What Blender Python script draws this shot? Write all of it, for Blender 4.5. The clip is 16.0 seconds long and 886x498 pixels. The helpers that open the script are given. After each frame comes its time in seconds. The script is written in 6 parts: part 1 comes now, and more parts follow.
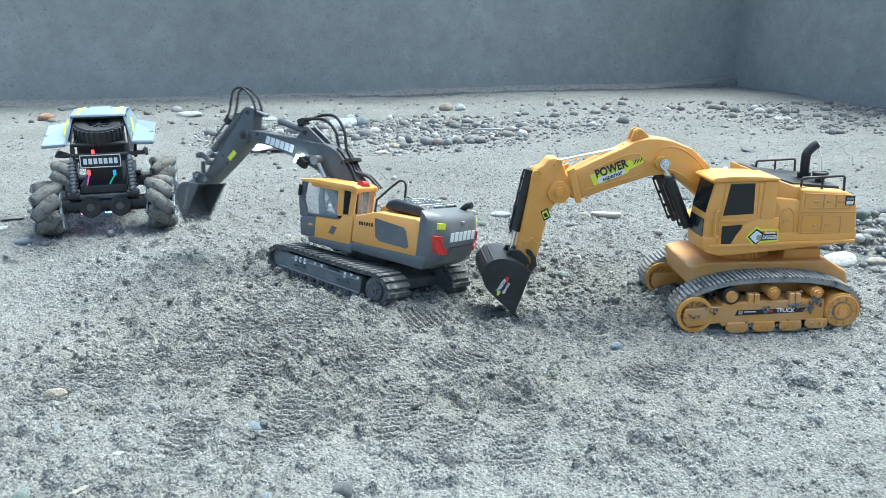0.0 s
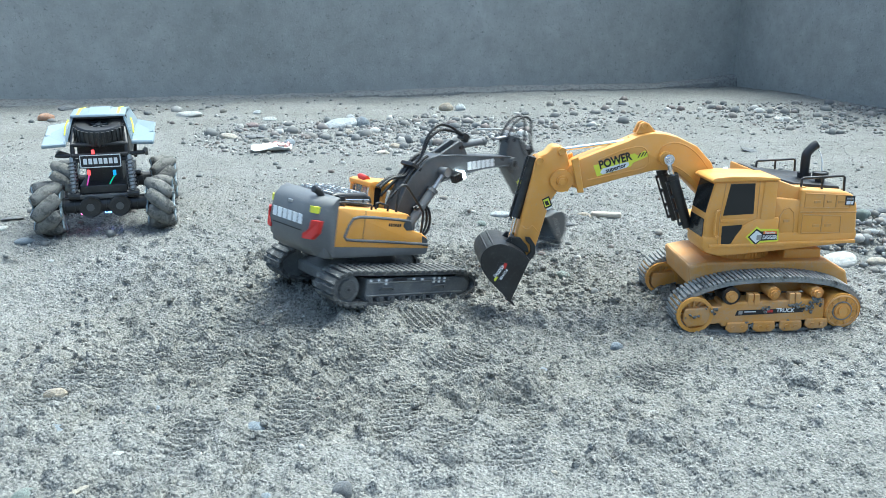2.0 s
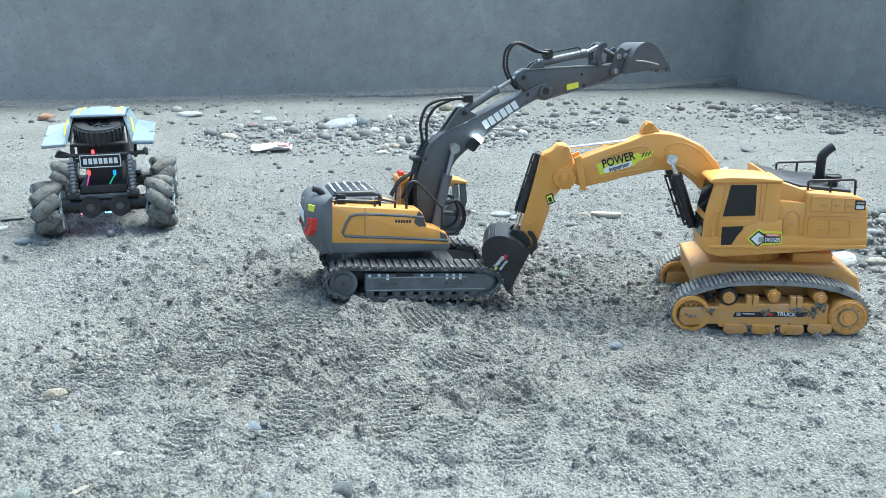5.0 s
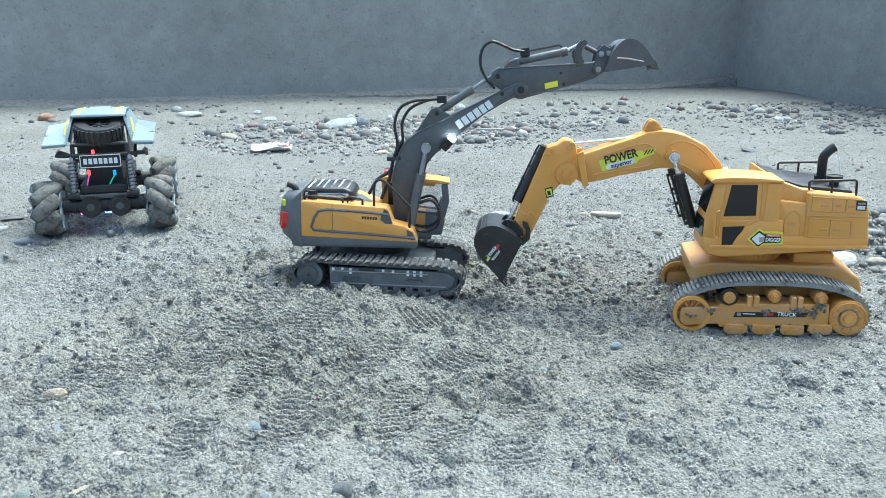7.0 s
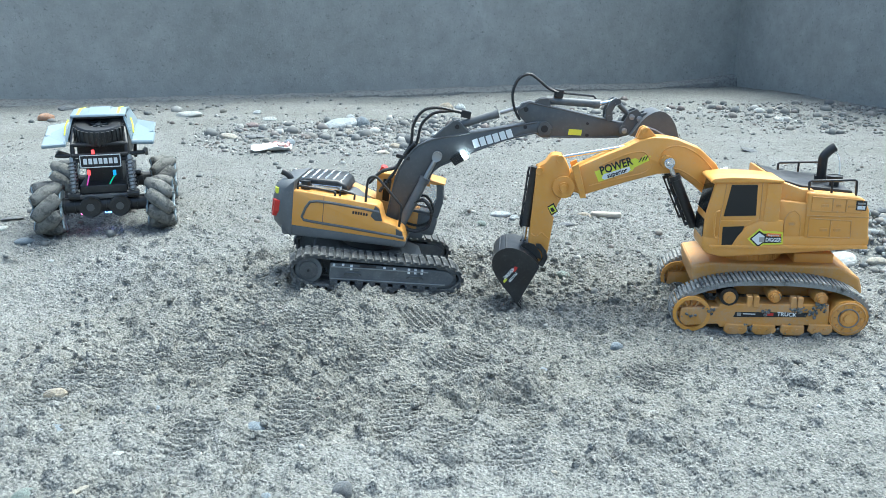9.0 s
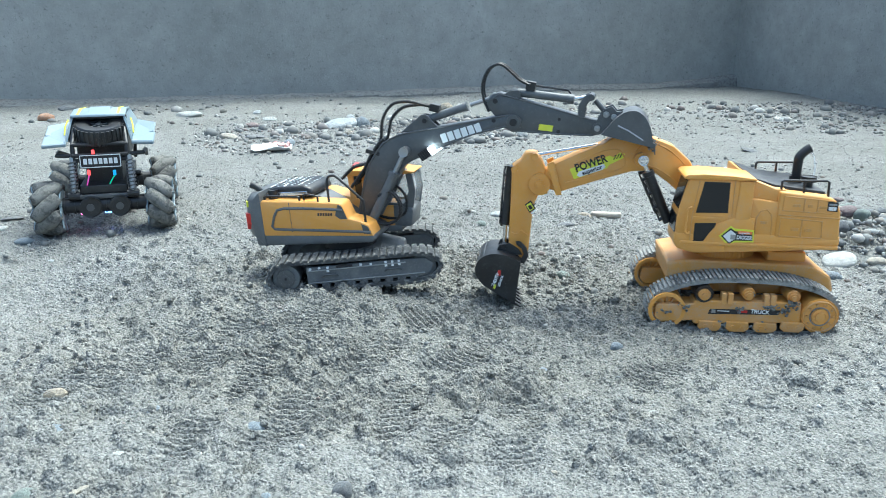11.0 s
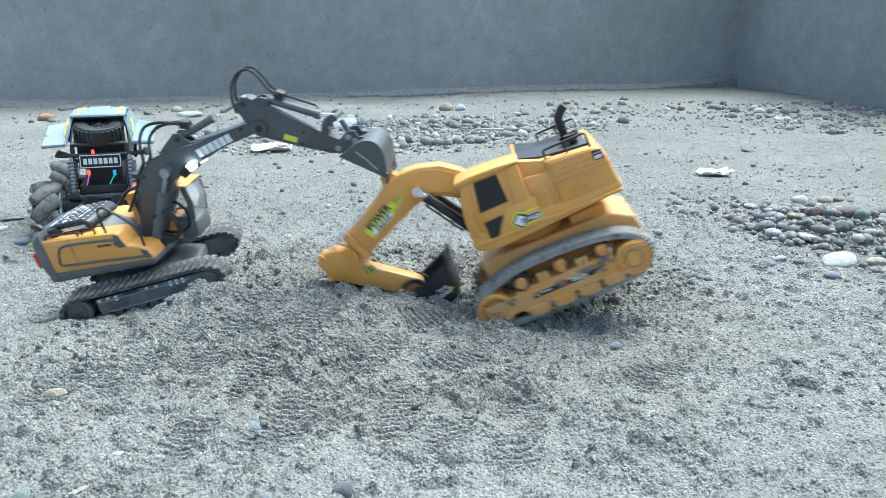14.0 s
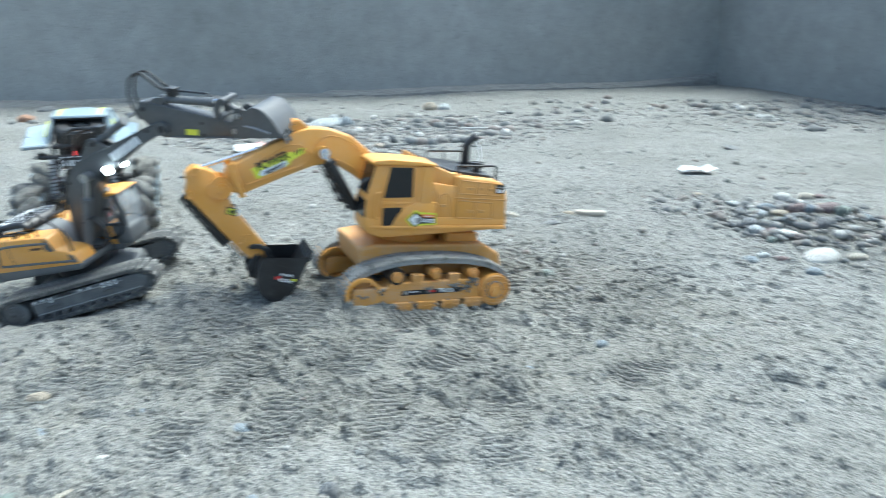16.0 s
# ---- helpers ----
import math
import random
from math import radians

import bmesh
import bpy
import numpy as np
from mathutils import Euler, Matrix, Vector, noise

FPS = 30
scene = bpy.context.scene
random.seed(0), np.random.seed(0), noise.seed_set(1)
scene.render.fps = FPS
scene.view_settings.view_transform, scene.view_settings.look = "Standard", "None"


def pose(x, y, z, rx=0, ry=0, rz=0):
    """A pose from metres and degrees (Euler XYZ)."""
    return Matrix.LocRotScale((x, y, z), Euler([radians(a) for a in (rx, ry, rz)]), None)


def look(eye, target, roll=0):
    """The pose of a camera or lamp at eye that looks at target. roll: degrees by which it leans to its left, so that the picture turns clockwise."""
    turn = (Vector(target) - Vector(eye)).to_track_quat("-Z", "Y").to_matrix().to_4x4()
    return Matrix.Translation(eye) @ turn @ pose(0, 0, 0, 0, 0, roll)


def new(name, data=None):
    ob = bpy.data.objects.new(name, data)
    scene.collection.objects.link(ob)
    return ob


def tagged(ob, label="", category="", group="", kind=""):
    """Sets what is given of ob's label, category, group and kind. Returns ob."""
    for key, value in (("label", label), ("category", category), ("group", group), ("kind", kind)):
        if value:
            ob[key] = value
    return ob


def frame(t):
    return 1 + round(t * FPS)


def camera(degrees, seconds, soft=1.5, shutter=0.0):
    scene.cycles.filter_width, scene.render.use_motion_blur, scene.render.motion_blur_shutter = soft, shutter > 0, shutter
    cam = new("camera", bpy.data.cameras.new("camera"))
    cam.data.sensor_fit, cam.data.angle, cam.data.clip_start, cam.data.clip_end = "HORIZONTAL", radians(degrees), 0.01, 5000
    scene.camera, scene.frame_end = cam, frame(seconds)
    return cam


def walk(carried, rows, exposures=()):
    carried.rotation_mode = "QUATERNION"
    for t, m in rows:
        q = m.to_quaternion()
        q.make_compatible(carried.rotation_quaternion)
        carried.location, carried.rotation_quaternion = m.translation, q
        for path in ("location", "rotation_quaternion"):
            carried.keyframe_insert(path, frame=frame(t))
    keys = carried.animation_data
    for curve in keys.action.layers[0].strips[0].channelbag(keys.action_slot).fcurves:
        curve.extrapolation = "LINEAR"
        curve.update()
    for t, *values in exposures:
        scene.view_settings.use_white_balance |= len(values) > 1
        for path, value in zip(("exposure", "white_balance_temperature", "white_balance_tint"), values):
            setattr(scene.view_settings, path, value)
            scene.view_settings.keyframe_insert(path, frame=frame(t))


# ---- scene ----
cam = camera(58.0, 16.0, soft=0.5, shutter=0.9)
EYE = pose(0, 0, 0.347, 73.4, 0, 0)
walk(cam, [(0.0, EYE), (8.0, EYE), (15.7, EYE),
           (15.8, pose(0, 0, 0.347, 73.4, 0, -0.05)),
           (15.9, pose(0, 0, 0.347, 73.4, 0, -0.45)),
           (16.0, pose(0, 0, 0.347, 73.35, 0.15, -1.15)), (16.1, pose(0, 0, 0.347, 73.3, 0.3, -3.2))],
     exposures=[(0.0, 1.30, 5640, -5), (16.0, 1.30, 5640, -5)])

# ---- daylight: overcast sky over a walled yard ----
world = bpy.data.worlds.new("overcast_sky")
scene.world = world
world.use_nodes = True
wn = world.node_tree.nodes
sky = wn.new("ShaderNodeTexSky")
sky.sky_type, sky.sun_disc = "NISHITA", False
sky.sun_elevation, sky.sun_rotation = radians(68), radians(41)
sky.air_density, sky.dust_density, sky.ozone_density = 1.0, 6.0, 1.0
wn["Background"].inputs["Strength"].default_value = 0.15
world.node_tree.links.new(sky.outputs["Color"], wn["Background"].inputs["Color"])
sun_data = bpy.data.lights.new("sun", "SUN")
sun_data.energy, sun_data.angle, sun_data.color = 1.8, radians(32), (1.0, 0.97, 0.93)
sun = new("sun", sun_data)
sun.matrix_basis = look((1.15, 2.50, 4.4), (0, 1.2, 0))


# ---- materials ----
def node_material(name, rough=0.5, metal=0.0):
    m = bpy.data.materials.new(name)
    m.use_nodes = True
    nt = m.node_tree
    b = nt.nodes["Principled BSDF"]
    b.inputs["Roughness"].default_value, b.inputs["Metallic"].default_value = rough, metal
    return m, nt, b


def noise_node(nt, scale, detail=4.0, rough=0.6, where="Object"):
    tc = nt.nodes.new("ShaderNodeTexCoord")
    n = nt.nodes.new("ShaderNodeTexNoise")
    n.inputs["Scale"].default_value, n.inputs["Detail"].default_value = scale, detail
    n.inputs["Roughness"].default_value = rough
    nt.links.new(tc.outputs[where], n.inputs["Vector"])
    return n


def ramp_node(nt, socket, stops):
    r = nt.nodes.new("ShaderNodeValToRGB")
    while len(r.color_ramp.elements) < len(stops):
        r.color_ramp.elements.new(0.5)
    for e, (at, c) in zip(r.color_ramp.elements, stops):
        e.position, e.color = at, (*c, 1)
    nt.links.new(socket, r.inputs["Fac"])
    return r


def mix_node(nt, fac, a, b, mode="MIX"):
    m = nt.nodes.new("ShaderNodeMix")
    m.data_type, m.blend_type = "RGBA", mode
    for sock, v in ((m.inputs["Factor"], fac), (m.inputs["A"], a), (m.inputs["B"], b)):
        if isinstance(v, bpy.types.NodeSocket):
            nt.links.new(v, sock)
        elif isinstance(v, tuple):
            sock.default_value = (*v, 1)
        else:
            sock.default_value = v
    return m.outputs["Result"]


def bump_node(nt, b, height, strength, distance):
    bp = nt.nodes.new("ShaderNodeBump")
    bp.inputs["Strength"].default_value, bp.inputs["Distance"].default_value = strength, distance
    nt.links.new(height, bp.inputs["Height"])
    nt.links.new(bp.outputs["Normal"], b.inputs["Normal"])


def painted(name, colour, rough=0.45, dust=0.35, metal=0.0, scale=30.0, dust_colour=(0.36, 0.36, 0.33)):
    """Moulded or painted surface: faint tone change, scuffs and a film of sand dust."""
    m, nt, b = node_material(name, rough, metal)
    big = noise_node(nt, scale, 5, 0.65)
    fine = noise_node(nt, scale * 9, 3, 0.7)
    tone = mix_node(nt, big.outputs["Fac"], tuple(c * 0.86 for c in colour), tuple(min(1, c * 1.1) for c in colour))
    film = ramp_node(nt, big.outputs["Fac"], [(0.42, (0, 0, 0)), (0.75, (dust, dust, dust))])
    speck = ramp_node(nt, fine.outputs["Fac"], [(0.56, (0, 0, 0)), (0.72, (dust, dust, dust))])
    cover = mix_node(nt, 1.0, film.outputs["Color"], speck.outputs["Color"], "ADD")
    col = mix_node(nt, cover, tone, dust_colour)
    nt.links.new(col, b.inputs["Base Color"])
    rr = ramp_node(nt, big.outputs["Fac"], [(0.3, (rough * 0.8,) * 3), (0.7, (min(1, rough * 1.35),) * 3)])
    nt.links.new(rr.outputs["Color"], b.inputs["Roughness"])
    bump_node(nt, b, fine.outputs["Fac"], 0.12, 0.0006)
    return m


def caked(name, colour, sand, bare):
    """Dark rubber with damp sand clinging to it in clumps; bare (0 to 1) says how much stays free."""
    m, nt, b = node_material(name, 0.9)
    b.inputs["Specular IOR Level"].default_value = 0.2
    clump = noise_node(nt, 75, 6, 0.7)
    grain = noise_node(nt, 620, 3, 0.8)
    cover = ramp_node(nt, clump.outputs["Fac"], [(bare - 0.06, (0.08, 0.08, 0.08)), (bare + 0.08, (1, 1, 1))])
    speck = mix_node(nt, grain.outputs["Fac"], tuple(c * 0.45 for c in sand), tuple(c * 1.6 for c in sand))
    nt.links.new(mix_node(nt, cover.outputs["Color"], colour, speck), b.inputs["Base Color"])
    lift = mix_node(nt, 0.45, cover.outputs["Color"], grain.outputs["Fac"])
    bump_node(nt, b, lift, 0.8, 0.0016)
    return m


def sand_material():
    """Damp grey sand: tone patches, clumps, single grains; crumbly fine relief."""
    m, nt, b = node_material("damp_grey_sand", 0.95)
    b.inputs["Specular IOR Level"].default_value = 0.08
    tc = nt.nodes.new("ShaderNodeTexCoord")
    patch = noise_node(nt, 3.2, 5, 0.6)
    clump = noise_node(nt, 60, 5, 0.7)
    crumb = noise_node(nt, 210, 4, 0.75)
    grain = nt.nodes.new("ShaderNodeTexVoronoi")
    grain.inputs["Scale"].default_value = 620
    nt.links.new(tc.outputs["Object"], grain.inputs["Vector"])
    sep = nt.nodes.new("ShaderNodeSeparateColor")
    nt.links.new(grain.outputs["Color"], sep.inputs["Color"])
    base = ramp_node(nt, patch.outputs["Fac"], [(0.33, (0.194, 0.196, 0.187)), (0.52, (0.222, 0.225, 0.216)), (0.7, (0.250, 0.253, 0.246))])
    c1 = mix_node(nt, clump.outputs["Fac"], (0.64, 0.64, 0.63), (1.36, 1.36, 1.36))
    c2 = mix_node(nt, 1.0, base.outputs["Color"], c1, "MULTIPLY")
    g = ramp_node(nt, sep.outputs["Red"], [(0.0, (0.40, 0.42, 0.44)), (0.15, (0.70, 0.70, 0.70)), (0.5, (1, 1, 0.98)), (0.88, (1.12, 1.12, 1.10)), (0.985, (1.36, 1.36, 1.34))])
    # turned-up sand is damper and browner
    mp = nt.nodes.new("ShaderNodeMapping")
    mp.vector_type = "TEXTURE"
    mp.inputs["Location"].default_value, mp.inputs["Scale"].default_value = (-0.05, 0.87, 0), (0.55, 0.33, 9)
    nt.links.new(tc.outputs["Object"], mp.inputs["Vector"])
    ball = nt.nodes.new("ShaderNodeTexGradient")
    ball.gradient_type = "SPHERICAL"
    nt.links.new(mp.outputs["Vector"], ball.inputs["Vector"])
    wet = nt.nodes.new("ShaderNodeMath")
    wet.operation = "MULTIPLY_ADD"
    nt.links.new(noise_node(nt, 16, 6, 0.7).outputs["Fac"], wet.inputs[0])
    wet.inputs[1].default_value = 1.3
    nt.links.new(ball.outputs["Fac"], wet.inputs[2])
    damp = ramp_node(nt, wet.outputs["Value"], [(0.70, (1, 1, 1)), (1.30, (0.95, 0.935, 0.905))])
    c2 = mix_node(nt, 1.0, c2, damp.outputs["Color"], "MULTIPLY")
    c3 = mix_node(nt, 1.0, c2, g.outputs["Color"], "MULTIPLY")
    nt.links.new(c3, b.inputs["Base Color"])
    add = nt.nodes.new("ShaderNodeMath")
    add.operation = "MULTIPLY_ADD"
    nt.links.new(sep.outputs["Green"], add.inputs[0])
    add.inputs[1].default_value = 0.16
    nt.links.new(crumb.outputs["Fac"], add.inputs[2])
    lump = nt.nodes.new("ShaderNodeTexVoronoi")
    lump.inputs["Scale"].default_value = 330
    nt.links.new(tc.outputs["Object"], lump.inputs["Vector"])
    sub = nt.nodes.new("ShaderNodeMath")
    sub.operation = "SUBTRACT"
    nt.links.new(add.outputs["Value"], sub.inputs[0])
    nt.links.new(lump.outputs["Distance"], sub.inputs[1])
    bump_node(nt, b, sub.outputs["Value"], 0.92, 0.0025)
    return m


def wall_material():
    m, nt, b = node_material("grey_cement_render", 0.88)
    big = noise_node(nt, 1.3, 6, 0.62)
    mid = noise_node(nt, 14, 5, 0.7)
    fine = noise_node(nt, 110, 3, 0.7)
    base = ramp_node(nt, big.outputs["Fac"], [(0.3, (0.255, 0.260, 0.248)), (0.55, (0.305, 0.310, 0.296)), (0.75, (0.352, 0.356, 0.341))])
    c = mix_node(nt, 1.0, base.outputs["Color"], mix_node(nt, mid.outputs["Fac"], (0.66, 0.66, 0.66), (1.36, 1.36, 1.36)), "MULTIPLY")
    spots = ramp_node(nt, fine.outputs["Fac"], [(0.60, (0, 0, 0)), (0.72, (0.7, 0.7, 0.7))])
    c = mix_node(nt, spots.outputs["Color"], c, (0.37, 0.375, 0.36))
    pits = ramp_node(nt, noise_node(nt, 75, 4, 0.75).outputs["Fac"], [(0.58, (0, 0, 0)), (0.70, (0.7, 0.7, 0.7))])
    c = mix_node(nt, pits.outputs["Color"], c, (0.13, 0.135, 0.13))
    nt.links.new(c, b.inputs["Base Color"])
    bump_node(nt, b, mix_node(nt, 0.5, mid.outputs["Fac"], fine.outputs["Fac"]), 0.5, 0.006)
    return m


def stone_material():
    """Pebbles of many kinds: each stone takes its own tone."""
    m, nt, b = node_material("river_pebble", 0.72)
    info = nt.nodes.new("ShaderNodeObjectInfo")
    geo = nt.nodes.new("ShaderNodeNewGeometry")
    add = nt.nodes.new("ShaderNodeMath")
    add.operation = "ADD"
    nt.links.new(info.outputs["Random"], add.inputs[0])
    nt.links.new(geo.outputs["Random Per Island"], add.inputs[1])
    fr = nt.nodes.new("ShaderNodeMath")
    fr.operation = "FRACT"
    nt.links.new(add.outputs["Value"], fr.inputs[0])
    tone = ramp_node(nt, fr.outputs["Value"], [
        (0.0, (0.07, 0.075, 0.08)), (0.2, (0.11, 0.12, 0.125)), (0.38, (0.17, 0.17, 0.16)), (0.5, (0.12, 0.13, 0.13)),
        (0.62, (0.20, 0.19, 0.165)), (0.74, (0.14, 0.11, 0.10)), (0.88, (0.22, 0.22, 0.205)), (0.985, (0.46, 0.46, 0.43))])
    mott = noise_node(nt, 140, 5, 0.7)
    fine = noise_node(nt, 600, 3, 0.7)
    c = mix_node(nt, 1.0, tone.outputs["Color"], mix_node(nt, mott.outputs["Fac"], (0.6, 0.6, 0.6), (1.4, 1.4, 1.4)), "MULTIPLY")
    dust = ramp_node(nt, fine.outputs["Fac"], [(0.46, (0, 0, 0)), (0.66, (0.65, 0.65, 0.65))])
    c = mix_node(nt, dust.outputs["Color"], c, (0.22, 0.222, 0.21))
    nt.links.new(c, b.inputs["Base Color"])
    bump_node(nt, b, fine.outputs["Fac"], 0.3, 0.001)
    return m


def glow(name, colour, strength):
    m, nt, b = node_material(name, 0.4)
    b.inputs["Base Color"].default_value = (*colour, 1)
    b.inputs["Emission Color"].default_value = (*colour, 1)
    b.inputs["Emission Strength"].default_value = strength
    return m


def glass(name, tint, rough=0.06, alpha=1.0):
    m, nt, b = node_material(name, rough)
    b.inputs["Base Color"].default_value = (*tint, 1)
    b.inputs["Alpha"].default_value = alpha
    b.inputs["IOR"].default_value = 1.45
    return m


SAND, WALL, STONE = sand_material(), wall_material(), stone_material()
FOOTING = caked("damp_mortar", (0.12, 0.122, 0.115), (0.205, 0.207, 0.197), 0.45)
YELLOW = painted("ochre_yellow_plastic", (0.70, 0.335, 0.062), 0.36, 0.18)
YELLOW_DIRTY = painted("sandy_yellow_plastic", (0.60, 0.29, 0.06), 0.48, 0.40, scale=45)
GREY = painted("dark_grey_plastic", (0.105, 0.112, 0.118), 0.42, 0.12)
GREY_METAL = painted("dark_grey_painted_metal", (0.085, 0.09, 0.095), 0.4, 0.10, 0.2)
GREY_DIRTY = painted("dusty_grey_plastic", (0.10, 0.108, 0.115), 0.5, 0.28, scale=45)
BLACK = painted("black_plastic", (0.012, 0.013, 0.015), 0.38, 0.06)
RUBBER = caked("sand_caked_black_rubber", (0.045, 0.046, 0.045), (0.27, 0.272, 0.258), 0.40)
TYRE_GREY = caked("sand_caked_grey_rubber", (0.075, 0.077, 0.074), (0.19, 0.188, 0.172), 0.45)
TRACK_GREY = caked("dusty_grey_track", (0.065, 0.068, 0.07), (0.24, 0.24, 0.226), 0.56)
CHROME, _nt, _b = node_material("polished_steel", 0.16, 1.0)
_b.inputs["Base Color"].default_value = (0.75, 0.76, 0.78, 1)
STEEL = painted("dull_steel", (0.36, 0.37, 0.38), 0.35, 0.12, 0.8)
SHELL_BLUE = painted("pale_blue_body_shell", (0.21, 0.275, 0.315), 0.32, 0.22)
WHITE = painted("white_print", (0.78, 0.8, 0.8), 0.5, 0.05)
RED = painted("red_plastic", (0.55, 0.03, 0.025), 0.35, 0.05)
LIME = painted("yellow_green_print", (0.72, 0.74, 0.05), 0.45, 0.08)
INK = painted("black_print", (0.015, 0.015, 0.017), 0.5, 0.03)
ORANGE = painted("orange_print", (0.85, 0.23, 0.05), 0.45, 0.03)
DARK_GLASS = glass("dark_tinted_glass", (0.012, 0.014, 0.016), 0.12)
CLEAR_GLASS = glass("clear_plastic", (0.75, 0.8, 0.82), 0.05, 0.16)


# ---- mesh helpers ----
def part(name, bm, material, parent=None, label=""):
    me = bpy.data.meshes.new(name)
    bm.normal_update()
    bm.to_mesh(me)
    bm.free()
    me.materials.append(material)
    ob = new(name, me)
    if parent is not None:
        ob.parent = parent
    return tagged(ob, label)


def smooth(ob, angle=40):
    me = ob.data
    me.shade_smooth()
    me.set_sharp_from_angle(angle=radians(angle))
    return ob


def round_edges(bm, r, seg=2, sharp=25):
    es = [e for e in bm.edges if len(e.link_faces) == 2 and e.calc_face_angle(0) > radians(sharp)]
    if r > 0 and es:
        bmesh.ops.bevel(bm, geom=es, offset=r, segments=seg, profile=0.5, affect="EDGES", clamp_overlap=True)


def prism(outline, y0, y1, r=0.0, seg=2, bm=None):
    """Outline in the x-z plane, drawn out along y."""
    bm2 = bmesh.new()
    a = [bm2.verts.new((x, y0, z)) for x, z in outline]
    c = [bm2.verts.new((x, y1, z)) for x, z in outline]
    n = len(a)
    bm2.faces.new(a)
    bm2.faces.new(c[::-1])
    for i in range(n):
        bm2.faces.new((a[i], c[i], c[(i + 1) % n], a[(i + 1) % n]))
    bmesh.ops.recalc_face_normals(bm2, faces=bm2.faces)
    round_edges(bm2, r, seg)
    return merge(bm, bm2)


def merge(bm, other):
    if bm is None:
        return other
    me = bpy.data.meshes.new("scrap")
    other.to_mesh(me)
    other.free()
    bm.from_mesh(me)
    bpy.data.meshes.remove(me)
    return bm


def box(x0, x1, y0, y1, z0, z1, r=0.0, bm=None, seg=2):
    return prism([(x0, z0), (x1, z0), (x1, z1), (x0, z1)], y0, y1, r, seg, bm)


def rod(p, q, r, sides=14, bm=None, r2=None, bevel=0.0):
    p, q = Vector(p), Vector(q)
    bm2 = bmesh.new()
    d = q - p
    bmesh.ops.create_cone(bm2, cap_ends=True, segments=sides, radius1=r, radius2=r if r2 is None else r2, depth=d.length)
    bm2.transform(Matrix.Translation((p + q) / 2) @ d.to_track_quat("Z", "Y").to_matrix().to_4x4())
    round_edges(bm2, bevel, 2, 50)
    return merge(bm, bm2)


def bar(points, r, sides=8, bm=None):
    """A bent rod through the points."""
    pts = [Vector(p) for p in points]
    bm2 = bmesh.new()
    rings = []
    for i, p in enumerate(pts):
        d = (pts[min(i + 1, len(pts) - 1)] - pts[max(i - 1, 0)]).normalized()
        m = d.to_track_quat("Z", "Y").to_matrix()
        rings.append([bm2.verts.new(p + m @ Vector((r * math.cos(2 * math.pi * k / sides), r * math.sin(2 * math.pi * k / sides), 0))) for k in range(sides)])
    for a, c in zip(rings, rings[1:]):
        best = min(range(sides), key=lambda s: sum((a[k].co - c[(k + s) % sides].co).length for k in range(sides)))
        for k in range(sides):
            bm2.faces.new((a[k], a[(k + 1) % sides], c[(k + 1 + best) % sides], c[(k + best) % sides]))
    bm2.faces.new(rings[0])
    bm2.faces.new(rings[-1])
    bmesh.ops.recalc_face_normals(bm2, faces=bm2.faces)
    return merge(bm, bm2)


def spline(points, steps=6):
    """Points of a smooth curve through the given ones."""
    p = [Vector(points[0])] + [Vector(q) for q in points] + [Vector(points[-1])]
    out = []
    for i in range(1, len(p) - 2):
        for k in range(steps):
            t = k / steps
            a, b, c, d = p[i - 1], p[i], p[i + 1], p[i + 2]
            out.append(0.5 * ((2 * b) + (c - a) * t + (2 * a - 5 * b + 4 * c - d) * t * t + (3 * b - a - 3 * c + d) * t ** 3))
    out.append(p[-2])
    return out


def arc(cx, cz, r, a0, a1, n):
    return [(cx + r * math.cos(radians(a0 + (a1 - a0) * i / n)), cz + r * math.sin(radians(a0 + (a1 - a0) * i / n))) for i in range(n + 1)]


def lettering(text, size, material, parent, m, label="", name="lettering", depth=0.0004, bold=0.0, shear=0.0, width=None):
    """Raised print: the words in x, their height in y, at the pose m of the parent's space."""
    cu = bpy.data.curves.new(name, "FONT")
    cu.body, cu.size, cu.extrude, cu.offset, cu.shear = text, size, depth, bold * size, shear
    cu.align_x, cu.align_y, cu.resolution_u = "CENTER", "CENTER", 3
    tmp = new(name, cu)
    bpy.context.view_layer.update()
    me = bpy.data.meshes.new_from_object(tmp.evaluated_get(bpy.context.evaluated_depsgraph_get()))
    bpy.data.objects.remove(tmp)
    bpy.data.curves.remove(cu)
    if width:
        xs = [v.co.x for v in me.vertices]
        me.transform(Matrix.Diagonal((width / (max(xs) - min(xs)), 1, 1, 1)))
    me.transform(m)
    me.materials.clear()
    me.materials.append(material)
    ob = new(name, me)
    ob.parent = parent
    return tagged(ob, label)


# ---- ground ----
class Lattice:
    """Smooth value noise over the plane."""

    def __init__(self, seed):
        self.t = np.random.RandomState(seed).rand(512, 512)

    def at(self, x, y, size):
        x, y = np.asarray(x, float) / size + 101.3, np.asarray(y, float) / size + 57.7
        i, j = np.floor(x).astype(int), np.floor(y).astype(int)
        u, v = x - i, y - j
        u, v = u * u * u * (u * (u * 6 - 15) + 10), v * v * v * (v * (v * 6 - 15) + 10)
        i0, i1, j0, j1 = i % 512, (i + 1) % 512, j % 512, (j + 1) % 512
        t = self.t
        return (t[i0, j0] * (1 - u) + t[i1, j0] * u) * (1 - v) + (t[i0, j1] * (1 - u) + t[i1, j1] * u) * v - 0.5


NA, NB, NC, ND, NE, NG = (Lattice(s) for s in (3, 14, 25, 36, 47, 58))


